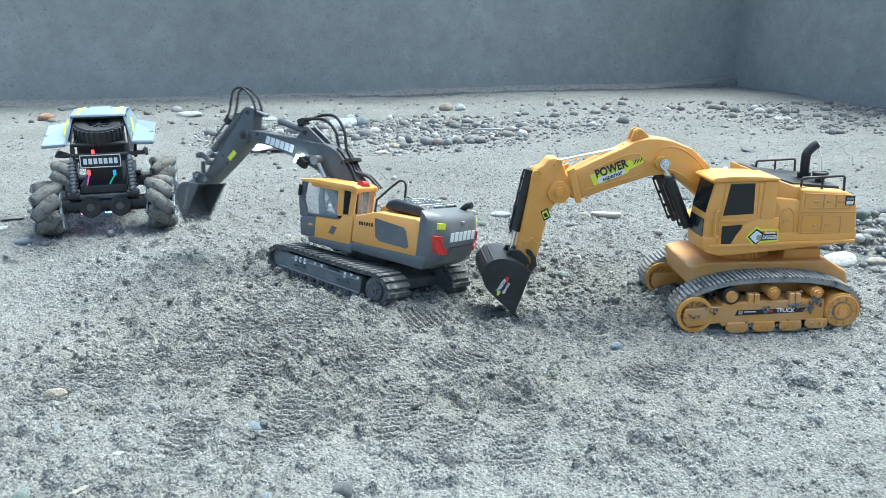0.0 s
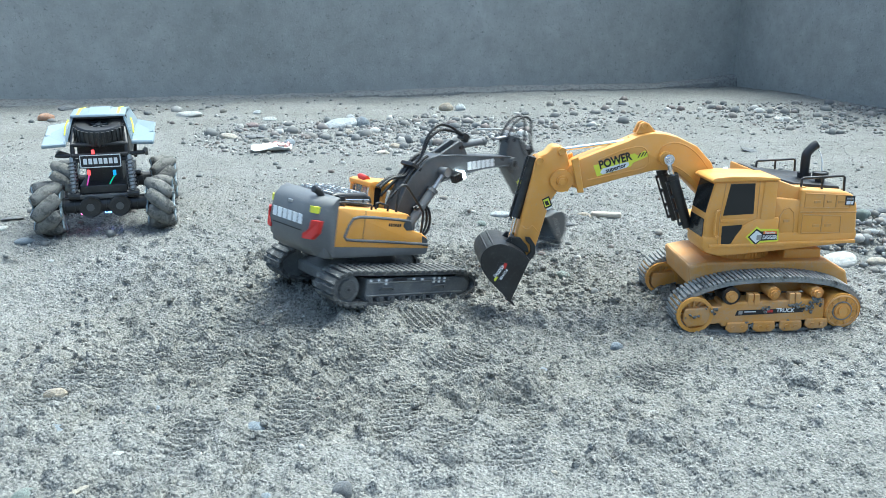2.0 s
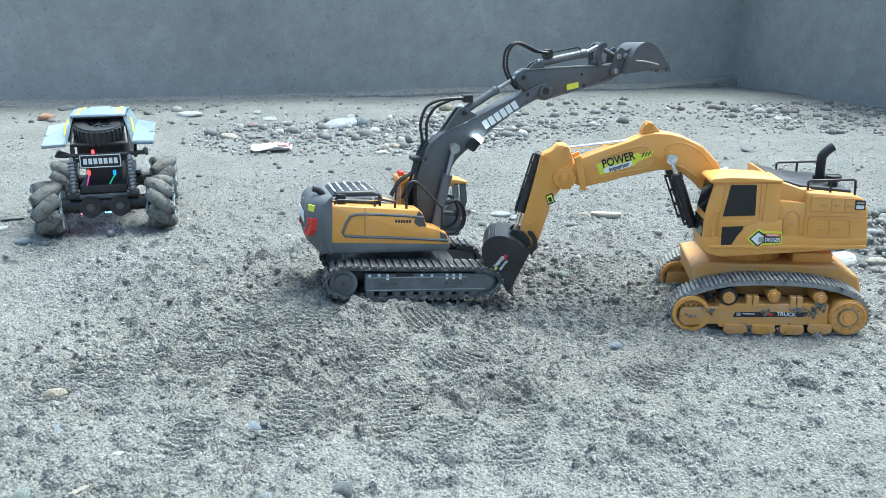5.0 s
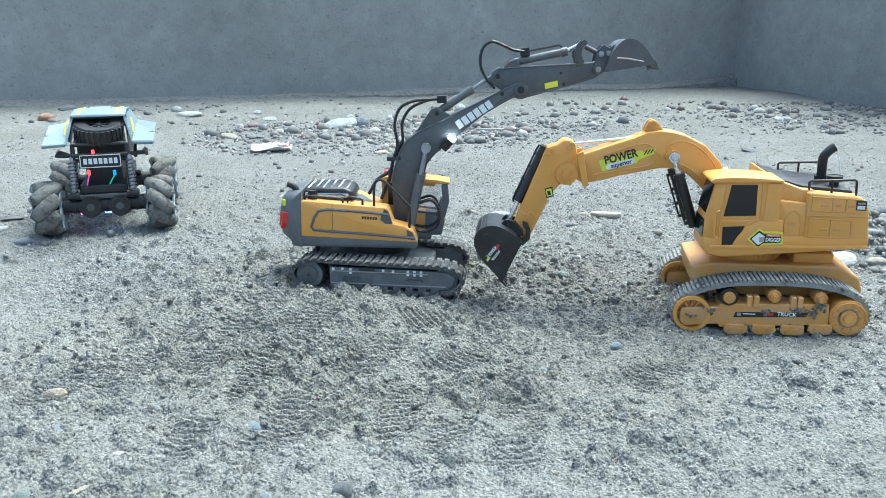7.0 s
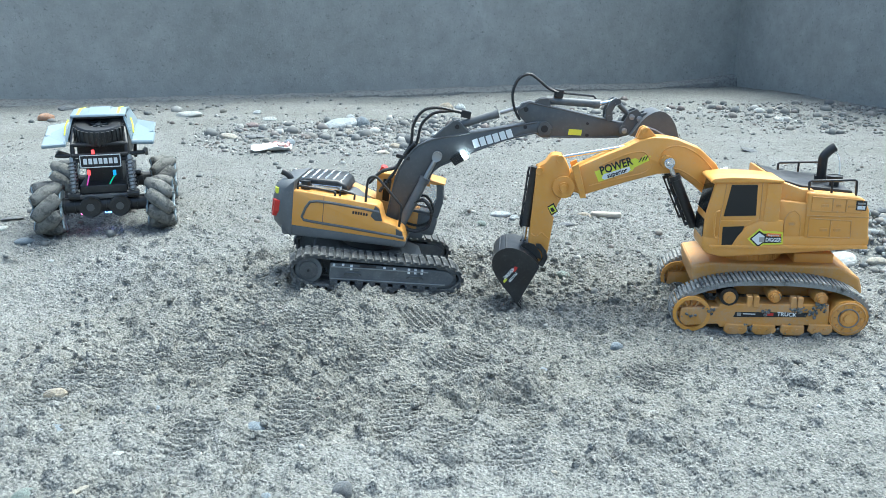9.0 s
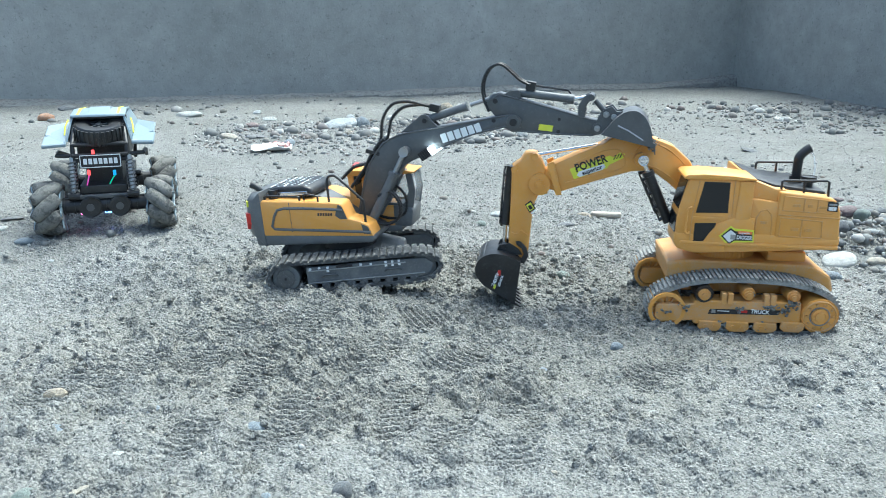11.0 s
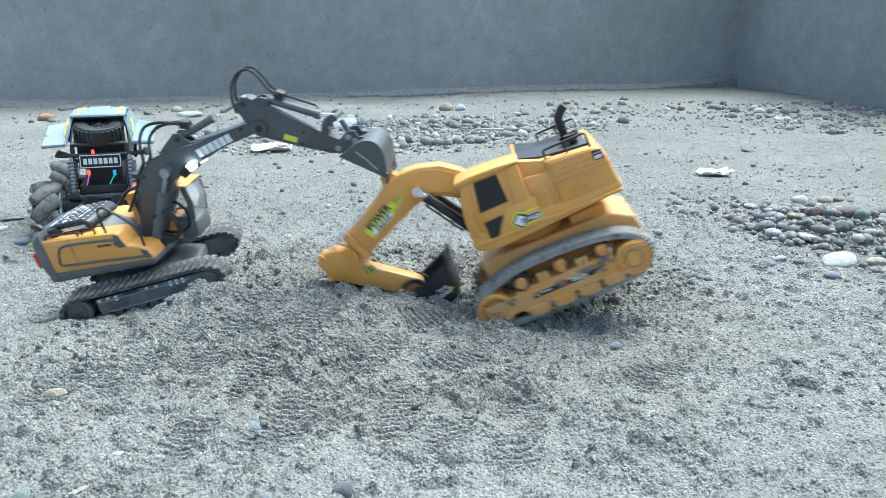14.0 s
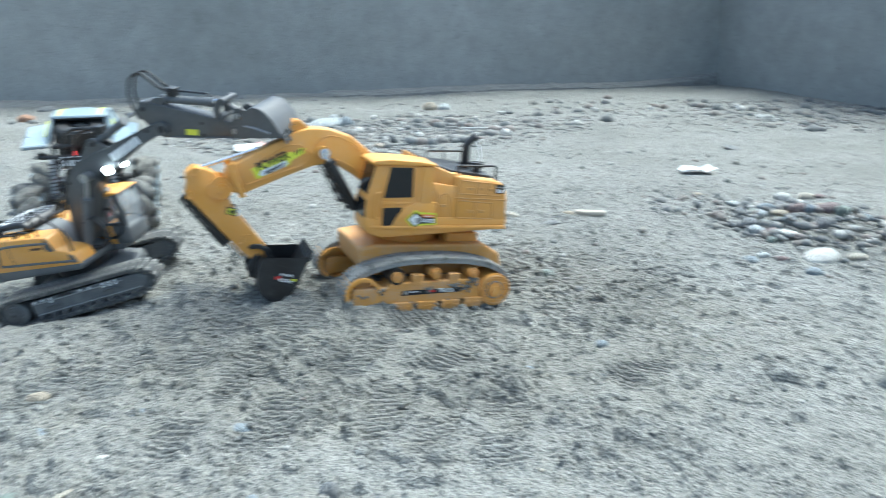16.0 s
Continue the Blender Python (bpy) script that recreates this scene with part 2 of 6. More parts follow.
def bump2d(x, y, cx, cy, rx, ry, h, turn=0.0):
    c, s = math.cos(radians(turn)), math.sin(radians(turn))
    u, v = (x - cx) * c + (y - cy) * s, -(x - cx) * s + (y - cy) * c
    return h * np.exp(-(u / rx) ** 2 - (v / ry) ** 2)


# old crawler prints: start, end, width, ridge spacing, strength
PRINTS = [(-0.125, 0.900, -0.180, 0.758, 0.056, 0.0085, 1.0), (-0.170, 0.770, -0.215, 0.670, 0.052, 0.0085, 0.95), (-0.202, 0.890, -0.252, 0.725, 0.052, 0.0085, 0.95),
          (0.067, 0.790, -0.021, 0.705, 0.048, 0.0085, 1.0), (-0.034, 0.715, -0.040, 0.600, 0.044, 0.0090, 0.75), (0.076, 0.700, 0.052, 0.560, 0.044, 0.0090, 0.7),
          (-0.283, 0.825, -0.318, 0.695, 0.048, 0.0085, 0.9), (0.260, 0.758, 0.179, 0.705, 0.040, 0.0085, 0.7), (0.043, 0.870, -0.045, 0.838, 0.044, 0.0085, 0.9),
          (-0.352, 0.770, -0.378, 0.650, 0.046, 0.0085, 0.8), (-0.119, 0.690, -0.150, 0.575, 0.046, 0.0090, 0.85), (-0.060, 0.800, -0.085, 0.700, 0.044, 0.0085, 0.95),
          (-0.215, 0.640, -0.240, 0.560, 0.044, 0.0090, 0.7), (0.010, 0.640, 0.000, 0.560, 0.042, 0.0090, 0.7), (0.140, 0.690, 0.120, 0.610, 0.044, 0.0090, 0.55)]


def clods(x, y, size, seed, share):
    """Rounded lumps of many sizes strewn one to a cell; share (0 to 1) of the cells hold one."""
    rs = np.random.RandomState(seed)
    cx, cy, cr, ck = (rs.rand(128, 128) for _ in range(4))
    i, j = np.floor(x / size).astype(int), np.floor(y / size).astype(int)
    out = np.zeros_like(x)
    for a in (-1, 0, 1):
        for b in (-1, 0, 1):
            p, q = (i + a) % 128, (j + b) % 128
            dx, dy = (i + a + cx[p, q]) * size - x, (j + b + cy[p, q]) * size - y
            r = size * (0.28 + 0.62 * cr[p, q] ** 1.6)
            top = np.sqrt(np.clip(1 - (dx * dx + dy * dy) / (r * r), 0, 1)) * r * (0.55 + 0.35 * cx[q, p])
            out = np.maximum(out, np.where(ck[p, q] < share, top, 0))
    return out


def broad(x, y):
    """The lie of the ground without its small forms."""
    h = 0.010 * NA.at(x, y, 0.55) + 0.008 * NB.at(x, y, 0.23)
    h = h + bump2d(x, y, -0.28, 0.895, 0.085, 0.036, 0.030, 22)
    h = h + bump2d(x, y, -0.52, 1.00, 0.17, 0.10, -0.046, 0)
    h = h + bump2d(x, y, 0.10, 1.10, 0.12, 0.05, 0.008, 0)
    # the swell on which the grey machine stands, falling away to the left
    for cy, tops in ((0.86, (-2, -4, -4, 12, 16, -6)), (0.98, (0, 9, -2, 10, 3, -7)), (1.10, (-20, 5, -5, 13, 2, 3))):
        for k, top in enumerate(tops):
            h = h + bump2d(x, y, -0.56 + 0.13 * k, cy, 0.115, 0.10, top / 1000)
    h = h + bump2d(x, y, 0.28, 0.80, 0.025, 0.02, 0.010, 10)
    calm = np.exp(-(((x - 0.36) / 0.20) ** 2 + ((y - 0.92) / 0.14) ** 2) ** 2)
    return h * (1 - 0.8 * calm)


def height(x, y):
    x, y = np.asarray(x, float), np.asarray(y, float)
    h = broad(x, y)
    churn = np.clip(1.30 - ((x + 0.10) / 0.52) ** 2 - ((y - 0.82) / 0.36) ** 2, 0.12, 1.0)
    churn = churn * (1 - 0.75 * np.exp(-(((x - 0.0) / 0.17) ** 2 + ((y - 0.93) / 0.055) ** 2) ** 2))
    near = np.clip((1.9 - y) / 0.6, 0.35, 1.0)
    pressed = np.zeros_like(h)
    rims = np.zeros_like(h)
    tread = np.zeros_like(h)
    for x0, y0, x1, y1, w, step, k in PRINTS:
        dx, dy = x1 - x0, y1 - y0
        n = math.hypot(dx, dy)
        u, v = ((x - x0) * dx + (y - y0) * dy) / n, (-(x - x0) * dy + (y - y0) * dx) / n
        wob = 0.006 * NB.at(x, y, 0.05)
        u = u + 2.5 * v * v + 0.25 * v
        inside = 1 / (1 + np.exp(np.clip(-(w / 2 - np.abs(v + wob)) / 0.0022, -40, 40))) / (1 + np.exp(np.clip(-np.minimum(u, n - u) / 0.006, -40, 40)))
        keep = np.clip(0.88 + 1.9 * NC.at(x, y, 0.034) + 1.0 * NB.at(x + 3, y, 0.09), 0, 1) * k
        ridge = np.sin(2 * np.pi * (u + 0.8 * wob) / step)
        tread = tread * (1 - inside * keep) + inside * keep * (-0.0048 + 0.0048 * np.clip(ridge * 1.8, -1, 1))
        along = 1 / (1 + np.exp(np.clip(-np.minimum(u, n - u) / 0.012, -40, 40)))
        rims = np.maximum(rims * (1 - inside), along * k * np.exp(-((np.abs(v + wob) - w / 2 - 0.007) / 0.006) ** 2) * (0.6 + 1.2 * NC.at(x + 2, y, 0.02)))
        pressed = np.maximum(pressed, inside * keep)
    wx, wy = x + 0.0045 * ND.at(x, y, 0.011) + 0.002 * NG.at(x, y, 0.005), y + 0.0045 * ND.at(x + 9, y, 0.011) + 0.002 * NG.at(x + 4, y, 0.005)
    loose = np.clip(0.48 + 2.1 * NB.at(x, y, 0.085) + 1.2 * NC.at(x + 5, y, 0.03), 0.0, 1.0)
    lumps = NC.at(x, y, 0.050) + 0.75 * ND.at(x, y, 0.022)
    free = 1 - 0.9 * pressed
    h = h + churn * 0.0100 * lumps * (1 - 0.6 * pressed) + 0.003 * NC.at(x, y, 0.06)
    h = h + near * free * (0.62 * clods(wx, wy, 0.026, 41, 0.80 * loose * churn ** 1.5) + 0.80 * clods(wx, wy, 0.0125, 42, 0.06 + 0.85 * loose * churn))
    h = h + near * (1 - 0.9 * pressed) * clods(wx, wy, 0.0068, 43, 0.18 + 0.75 * loose * churn)
    h = h + near * 0.62 * clods(x, y, 0.0042, 44, 0.75) * (1 - 0.55 * pressed)
    return h + tread + 0.0065 * np.clip(rims, 0, 1.2)


def lines(spans):
    out = []
    for a, b, n in spans:
        out.extend(np.linspace(a, b, n, endpoint=False))
    return np.array(out + [spans[-1][1]])


def build_ground():
    xs = lines([(-6.0, -2.0, 8), (-2.0, -0.75, 150), (-0.75, -0.45, 150), (-0.45, 0.50, 760), (0.50, 0.80, 150), (0.80, 2.4, 200), (2.4, 6.0, 8)])
    ys = lines([(-4.0, 0.30, 12), (0.30, 0.46, 30), (0.46, 1.10, 530), (1.10, 1.30, 100), (1.30, 2.0, 230), (2.0, 4.4, 260), (4.4, 6.0, 6)])
    X, Y = np.meshgrid(xs, ys)
    Z = height(X, Y) + np.random.RandomState(3).uniform(-0.00025, 0.00025, X.shape)
    nx, ny = len(xs), len(ys)
    me = bpy.data.meshes.new("ground")
    co = np.stack([X, Y, Z], -1).reshape(-1, 3)
    me.vertices.add(nx * ny)
    me.vertices.foreach_set("co", co.ravel())
    i = (np.arange(ny - 1)[:, None] * nx + np.arange(nx - 1)[None, :]).ravel()
    quads = np.stack([i, i + 1, i + nx + 1, i + nx], -1).ravel()
    me.loops.add(len(quads))
    me.loops.foreach_set("vertex_index", quads.astype(np.int32))
    me.polygons.add(len(i))
    me.polygons.foreach_set("loop_start", np.arange(0, len(quads), 4, dtype=np.int32))
    me.update(calc_edges=True)
    me.validate()
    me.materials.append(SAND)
    return tagged(new("ground", me), "damp grey sand with grit, clods and crawler prints", "ground", kind="structure")


def build_walls():
    """Two rendered walls that meet in a corner, and plain ones that close the yard."""
    corner, a = Vector((1.40, 3.93)), radians(15.3)
    u = Vector((math.cos(a), math.sin(a)))
    v = Vector((u.y, -u.x))

    def slab(name, p, q, thick, label, z1=0.85):
        d = (q - p).normalized()
        n = Vector((-d.y, d.x))
        bm = bmesh.new()
        ring = [p, q, q + n * thick, p + n * thick]
        lo = [bm.verts.new((c.x, c.y, -0.3)) for c in ring]
        hi = [bm.verts.new((c.x, c.y, z1)) for c in ring]
        bm.faces.new(lo[::-1]), bm.faces.new(hi)
        for k in range(4):
            bm.faces.new((lo[k], lo[(k + 1) % 4], hi[(k + 1) % 4], hi[k]))
        bmesh.ops.recalc_face_normals(bm, faces=bm.faces)
        tagged(part(name, bm, WALL), label, "wall", kind="structure")

    slab("wall_back", corner - u * 6.2, corner, 0.2, "dark grey cement-rendered yard wall")
    slab("wall_side", corner + u * 0.0 + v * 0.0, corner + v * 7.0, 0.2, "dark grey cement-rendered yard wall, at a right angle")
    # the uneven footing that shows along the foot of the wall
    bm = bmesh.new()
    rows = []
    for k in range(260):
        s = -4.2 * k / 259
        p = corner + u * s
        d = 0.05 + 0.04 * float(NB.at(s, 0.3, 0.3)) + 0.03 * float(NC.at(s, 0.7, 0.06))
        h = 0.014 + 0.012 * float(NA.at(s, 0.1, 0.4)) + 0.010 * float(NC.at(s, 0.2, 0.05)) + 0.035 * math.exp(s / 0.25)
        rows.append([bm.verts.new((*(p - Vector((-u.y, u.x)) * e), z)) for e, z in ((-0.02, h + 0.012), (d * 0.6, h), (d, h - 0.012), (d + 0.01, -0.05))])
    for r0, r1 in zip(rows, rows[1:]):
        for k in range(3):
            bm.faces.new((r0[k], r0[k + 1], r1[k + 1], r1[k]))
    bmesh.ops.recalc_face_normals(bm, faces=bm.faces)
    tagged(smooth(part("wall_footing", bm, FOOTING)), "rough mortar footing along the wall's foot", "footing", kind="structure")


build_ground()
build_walls()


# ---- the two toy excavators ----
def mm(points):
    return [(x / 1000, z / 1000) for x, z in points]


def turn_up(a):
    """A turn in the x-z plane that lifts +x, in degrees."""
    return Matrix.Rotation(radians(-a), 4, "Y")


def side_pose(x, y, z, side, tilt=0.0):
    """Pose for print on a machine's left (+1) or right (-1) face."""
    base = Matrix(((-side, 0, 0, x / 1000), (0, 0, side, y / 1000), (0, 1, 0, z / 1000), (0, 0, 0, 1)))
    return base @ Matrix.Rotation(radians(tilt), 4, "Z")


def sticker(name, outline, side, y, z_thick, material, parent, label="", r=0.0):
    """A thin plate on a side face, its outline in x-z."""
    y = y / 1000
    return part(name, prism(mm(outline), y, y + side * z_thick / 1000, r / 1000, 1), material, parent, label)


def name_blocks(parent, m, n, w, h, gap, material, name="name_block"):
    """Raised print drawn as plain blocks."""
    for k in range(n):
        bm = box(-w / 2, w / 2, -h / 2, h / 2, -0.0003, 0.0004, 0.0004)
        bm.transform(m @ Matrix.Translation(((k - (n - 1) / 2) * (w + gap), 0, 0)))
        part(name, bm, material, parent)


def closed_spline(points, steps=8):
    n = len(points)
    out = []
    for i in range(n):
        a, b, c, d = (Vector((p[0], 0, p[1])) for p in (points[i - 1], points[i], points[(i + 1) % n], points[(i + 2) % n]))
        for k in range(steps):
            t = k / steps
            out.append(0.5 * ((2 * b) + (c - a) * t + (2 * a - 5 * b + 4 * c - d) * t * t + (3 * b - a - 3 * c + d) * t ** 3))
    return out


def resample(loop, n):
    pts = loop + [loop[0]]
    cum = [0.0]
    for a, b in zip(pts, pts[1:]):
        cum.append(cum[-1] + (b - a).length)
    out, j = [], 0
    for k in range(n):
        s = cum[-1] * k / n
        while cum[j + 1] < s:
            j += 1
        f = (s - cum[j]) / max(cum[j + 1] - cum[j], 1e-9)
        p, d = pts[j].lerp(pts[j + 1], f), (pts[j + 1] - pts[j]).normalized()
        out.append((p, d))
    return out


def belt(loop, y0, y1, thick, n):
    """A closed band round the wheels."""
    bm = bmesh.new()
    rows = []
    for p, d in resample(loop, n):
        inw = Vector((d.z, 0, -d.x)) * thick
        rows.append([bm.verts.new((q.x, y, q.z)) for q, y in ((p, y0), (p, y1), (p + inw, y1), (p + inw, y0))])
    for a, b in zip(rows, rows[1:] + rows[:1]):
        for k in range(4):
            bm.faces.new((a[k], a[(k + 1) % 4], b[(k + 1) % 4], b[k]))
    bmesh.ops.recalc_face_normals(bm, faces=bm.faces)
    return bm


def loop_area_sign(loop):
    return sum(a.x * b.z - b.x * a.z for a, b in zip(loop, loop[1:] + loop[:1]))


def track(name, outline, y0, y1, thick, n_pads, pad_h, pad_len, material, parent, split, label):
    loop = closed_spline(mm(outline))
    if loop_area_sign(loop) > 0:
        loop.reverse()
    ob = smooth(part(name, belt(loop, y0, y1, thick, 120), material, parent, label), 50)
    proto = box(-pad_len / 2, pad_len / 2, y0 - 0.001, y1 + 0.001, 0, pad_h, 0.0005)
    me = bpy.data.meshes.new("track_pad")
    proto.to_mesh(me)
    proto.free()
    me.materials.append(material)
    joined = bmesh.new()
    for p, d in resample(loop, n_pads):
        m = Matrix(((d.x, 0, -d.z, p.x), (0, 1, 0, 0), (d.z, 0, d.x, p.z), (0, 0, 0, 1)))
        if split:
            pad = new("track_pad", me)
            pad.parent, pad.matrix_basis = ob, m
        else:
            k = bmesh.new()
            k.from_mesh(me)
            k.transform(m)
            merge(joined, k)
    if not split:
        tagged(part("tread", joined, material, ob), kind="stuff")
    return ob


def disc(x, z, y0, y1, r, bevel=0.0012, sides=28, bm=None):
    return rod((x / 1000, y0 / 1000, z / 1000), (x / 1000, y1 / 1000, z / 1000), r / 1000, sides, bm, bevel=bevel)


def shifted(ob, pivot):
    """Move the mesh so that its origin is the pivot of the reference pose."""
    ob.data.transform(Matrix.Translation(-Vector(pivot)))
    return ob


def bucket_shell(profile, half, wall, teeth, pivot):
    """An open scoop: a curved back plate between two cheeks, with teeth on the lip. profile: from the hinge round the back to the lip, in mm."""
    pts = [Vector((p.x, 0, p.z)) for p in spline([(x / 1000, 0, z / 1000) for x, z in profile], 6)]
    bm = bmesh.new()
    c = sum((p for p in pts), Vector()) / len(pts)
    outer = [[bm.verts.new((p.x, y, p.z)) for p in pts] for y in (-half, half)]
    inner = [[bm.verts.new((*(p + (c - p).normalized() * wall).to_2d(), 0)) for p in pts] for y in (0, 0)]
    for row, y in zip(inner, (-half + wall, half - wall)):
        for v, p in zip(row, pts):
            q = p + (c - p).normalized() * wall
            v.co = (q.x, y, q.z)
    n = len(pts)
    for i in range(n - 1):
        bm.faces.new((outer[0][i], outer[0][i + 1], outer[1][i + 1], outer[1][i]))
        bm.faces.new((inner[1][i], inner[1][i + 1], inner[0][i + 1], inner[0][i]))
    for k in (0, 1):
        bm.faces.new(outer[k])
        bm.faces.new(inner[k])
    for a, b in ((0, 0), (n - 1, n - 1)):
        bm.faces.new((outer[0][a], outer[1][a], inner[1][a], inner[0][a]))
    for k in (0, 1):
        bm.faces.new((outer[k][0], inner[k][0], inner[k][n - 1], outer[k][n - 1]))
    bmesh.ops.recalc_face_normals(bm, faces=bm.faces)
    lip, before = pts[-1], pts[-3]
    d = (lip - before).normalized()
    for k in range(teeth):
        y = -half * 0.86 + 2 * half * 0.86 * k / (teeth - 1)
        w = half * 0.11
        base = lip - d * 0.006
        nrm = Vector((-d.z, 0, d.x)) * 0.0022
        t = bmesh.new()
        a = [t.verts.new(base + nrm * s + Vector((0, y + e, 0))) for s in (-1, 1) for e in (-w, w)]
        b = [t.verts.new(lip + d * 0.009 + nrm * s * 0.3 + Vector((0, y + e * 0.6, 0))) for s in (-1, 1) for e in (-w, w)]
        for q in ((0, 1, 3, 2),):
            t.faces.new([a[j] for j in q]), t.faces.new([b[j] for j in q[::-1]])
        for i, j in ((0, 1), (1, 3), (3, 2), (2, 0)):
            t.faces.new((a[i], a[j], b[j], b[i]))
        bmesh.ops.recalc_face_normals(t, faces=t.faces)
        merge(bm, t)
    bm.transform(Matrix.Translation(-Vector(pivot)))
    return bm


def corrugated(points, r, material, parent, name="hose", pivot=(0, 0, 0)):
    pts = spline(points, 10)
    bm = bar(pts, r * 0.8, 7)
    step, acc = r * 1.15, 0.0
    for a, b in zip(pts, pts[1:]):
        acc += (b - a).length
        if acc > step:
            acc = 0
            d = (b - a).normalized()
            rod(a, a + d * r * 0.55, r, 8, bm)
    bm.transform(Matrix.Translation(-Vector(pivot)))
    return smooth(part(name, bm, material, parent), 50)


def piston(parent, barrel_len, rod_len, r, barrel_mat, rod_mat, name):
    """Barrel and rod of a ram; both lie along +x from their own pins."""
    bm = rod((-0.002, 0, 0), (barrel_len, 0, 0), r, 14, bevel=0.0006)
    rod((barrel_len - 0.004, 0, 0), (barrel_len + 0.001, 0, 0), r * 1.15, 14, bm, bevel=0.0005)
    barrel = smooth(part(name + "_barrel", bm, barrel_mat, parent), 40)
    bm = rod((0, 0, 0), (rod_len, 0, 0), r * 0.5, 12)
    rod((0, -r * 1.1, 0), (0, r * 1.1, 0), r * 1.05, 14, bm, bevel=0.0005)
    stem = smooth(part(name + "_rod", bm, rod_mat, parent), 40)
    return barrel, stem


def ring_bar(x, z, y, r, thick):
    """A round hoop on a side face, in mm."""
    n = 36
    return bar([((x + r * math.cos(2 * math.pi * k / n)) / 1000, y / 1000, (z + r * math.sin(2 * math.pi * k / n)) / 1000) for k in range(n + 1)], thick / 1000, 6)


# ---------- ochre excavator ----------
YB, YA, YK = Vector((0.032, 0, 0.124)), Vector((0.229, 0, 0.145)), Vector((0.270, 0, 0.060))


def build_ochre():
    root = tagged(new("toy_excavator"), "ochre yellow plastic toy excavator with black bucket on sand", "toy excavator", "toy excavators")
    U = []
    # carriage
    part("chassis", prism(mm([(76, 44), (80, 70), (58, 74), (-80, 73), (-103, 60), (-108, 42), (-90, 36), (60, 36)]), -0.048, 0.048, 0.003), YELLOW_DIRTY, root)
    bm = box(-0.077, -0.034, -0.036, 0.036, 0.05, 0.084, 0.002)
    part("turret_block", bm, YELLOW, root)
    bm = rod((0.012, 0, 0.05), (0.012, 0, 0.088), 0.038, 48)
    for k in range(60):
        a = 2 * math.pi * k / 60
        box(0.0385, 0.0395, -0.0007, 0.0007, 0.072, 0.086, 0, bm2 := bmesh.new())
        bm2.transform(Matrix.Translation((0.012, 0, 0)) @ Matrix.Rotation(a, 4, "Z"))
        merge(bm, bm2)
    smooth(part("slew_ring", bm, YELLOW, root), 30)
    loop = [(-106, 28), (-98, 45), (-72, 57), (-30, 63), (30, 62), (68, 54), (93, 41), (101, 24), (92, 7), (68, 0), (0, -1), (-70, 1), (-96, 10)]
    for s in (1, -1):
        y0, y1 = sorted((s * 0.050, s * 0.080))
        track("track", loop, y0, y1, 0.0045, 96, 0.0026, 0.0032, RUBBER, root, False, "sand-caked black rubber crawler track")
        ya, yb = (0.050, 0.0835) if s > 0 else (-0.080, -0.0465)
        frame_y = (0.058, 0.083) if s > 0 else (-0.083, -0.047)
        fr = prism(mm([(93, 29), (91, 31), (52, 33), (52, 37), (-63, 40), (-65, 16), (50, 9), (52, 13), (88, 9), (94, 16)]), *frame_y, 0.0025)
        part("track_frame", fr, YELLOW_DIRTY, root)
        sp = smooth(part("sprocket", disc(-84, 25, ya * 1000, yb * 1000, 20), YELLOW, root), 35)
        face = 83.5 if s > 0 else -46.5
        out = s if s > 0 else 1
        part("hub", disc(-84, 25, face, face + out * 3.2, 5.5, 0.0008, bm=disc(-84, 25, face - 1, face + out * 1.6, 9, 0.0008)), YELLOW, sp)
        part("rim_ring", ring_bar(-84, 25, face + out * 0.2, 17.5, 1.2), YELLOW_DIRTY, sp)
        # raised dark ring round the hub, painting in a groove's shade
        part("dark_groove", ring_bar(-84, 25, face + out * 0.05, 10.4, 0.9), RUBBER, sp)
        for k in range(10):
            a = 2 * math.pi * k / 10
            part("bolt", disc(-84 + 13.8 * math.cos(a), 25 + 13.8 * math.sin(a), face - 1, face + out * 2.0, 1.5, 0.0003, 8), YELLOW_DIRTY, sp)
        idl = bmesh.new()
        for k in range(28):
            a0, a1 = 2 * math.pi * k / 28, 2 * math.pi * (k + 1) / 28
            ring = []
            for a in (a0, a1):
                ring.append([idl.verts.new((0.081 + r * math.cos(a), y, 0.024 + r * math.sin(a))) for r, y in ((0.0205, ya), (0.0205, yb), (0.0165, yb), (0.0165, yb - 0.008 * (1 if yb > 0 else 1)), (0.004, yb - 0.008))])
            for j in range(4):
                idl.faces.new((ring[0][j], ring[0][j + 1], ring[1][j + 1], ring[1][j]))
        bmesh.ops.remove_doubles(idl, verts=idl.verts, dist=1e-6)
        bmesh.ops.recalc_face_normals(idl, faces=idl.faces)
        idl = smooth(part("idler", idl, YELLOW, root), 35)
        for k in range(12):
            a = 2 * math.pi * k / 12
            b2 = box(0.006, 0.0168, -0.0009, 0.0009, yb - 0.0078, yb - 0.0045, 0)
            b2.transform(Matrix.Translation((0.081, 0, 0.024)) @ Matrix.Rotation(radians(90), 4, "X") @ Matrix.Rotation(a, 4, "Z") @ Matrix.Diagonal((1, 1, -1, 1)))
            bmesh.ops.recalc_face_normals(b2, faces=b2.faces)
            part("spoke", b2, YELLOW_DIRTY, idl)
        fy = s * 83
        for x, z, r in ((42, 45, 10), (-6, 47, 7), (-54, 46, 7)):
            w = smooth(part("top_roller", disc(x, z, fy - s * 25, fy + s * 0, r, 0.001, 20), BLACK if x == 42 else YELLOW_DIRTY, root), 35)
            part("roller_hub", disc(x, z, fy - s * 2, fy + s * 2.5, r * 0.66, 0.0008, 16, disc(x, z, fy, fy + s * 4, 2.6, 0.0004, 12)), YELLOW_DIRTY, w)
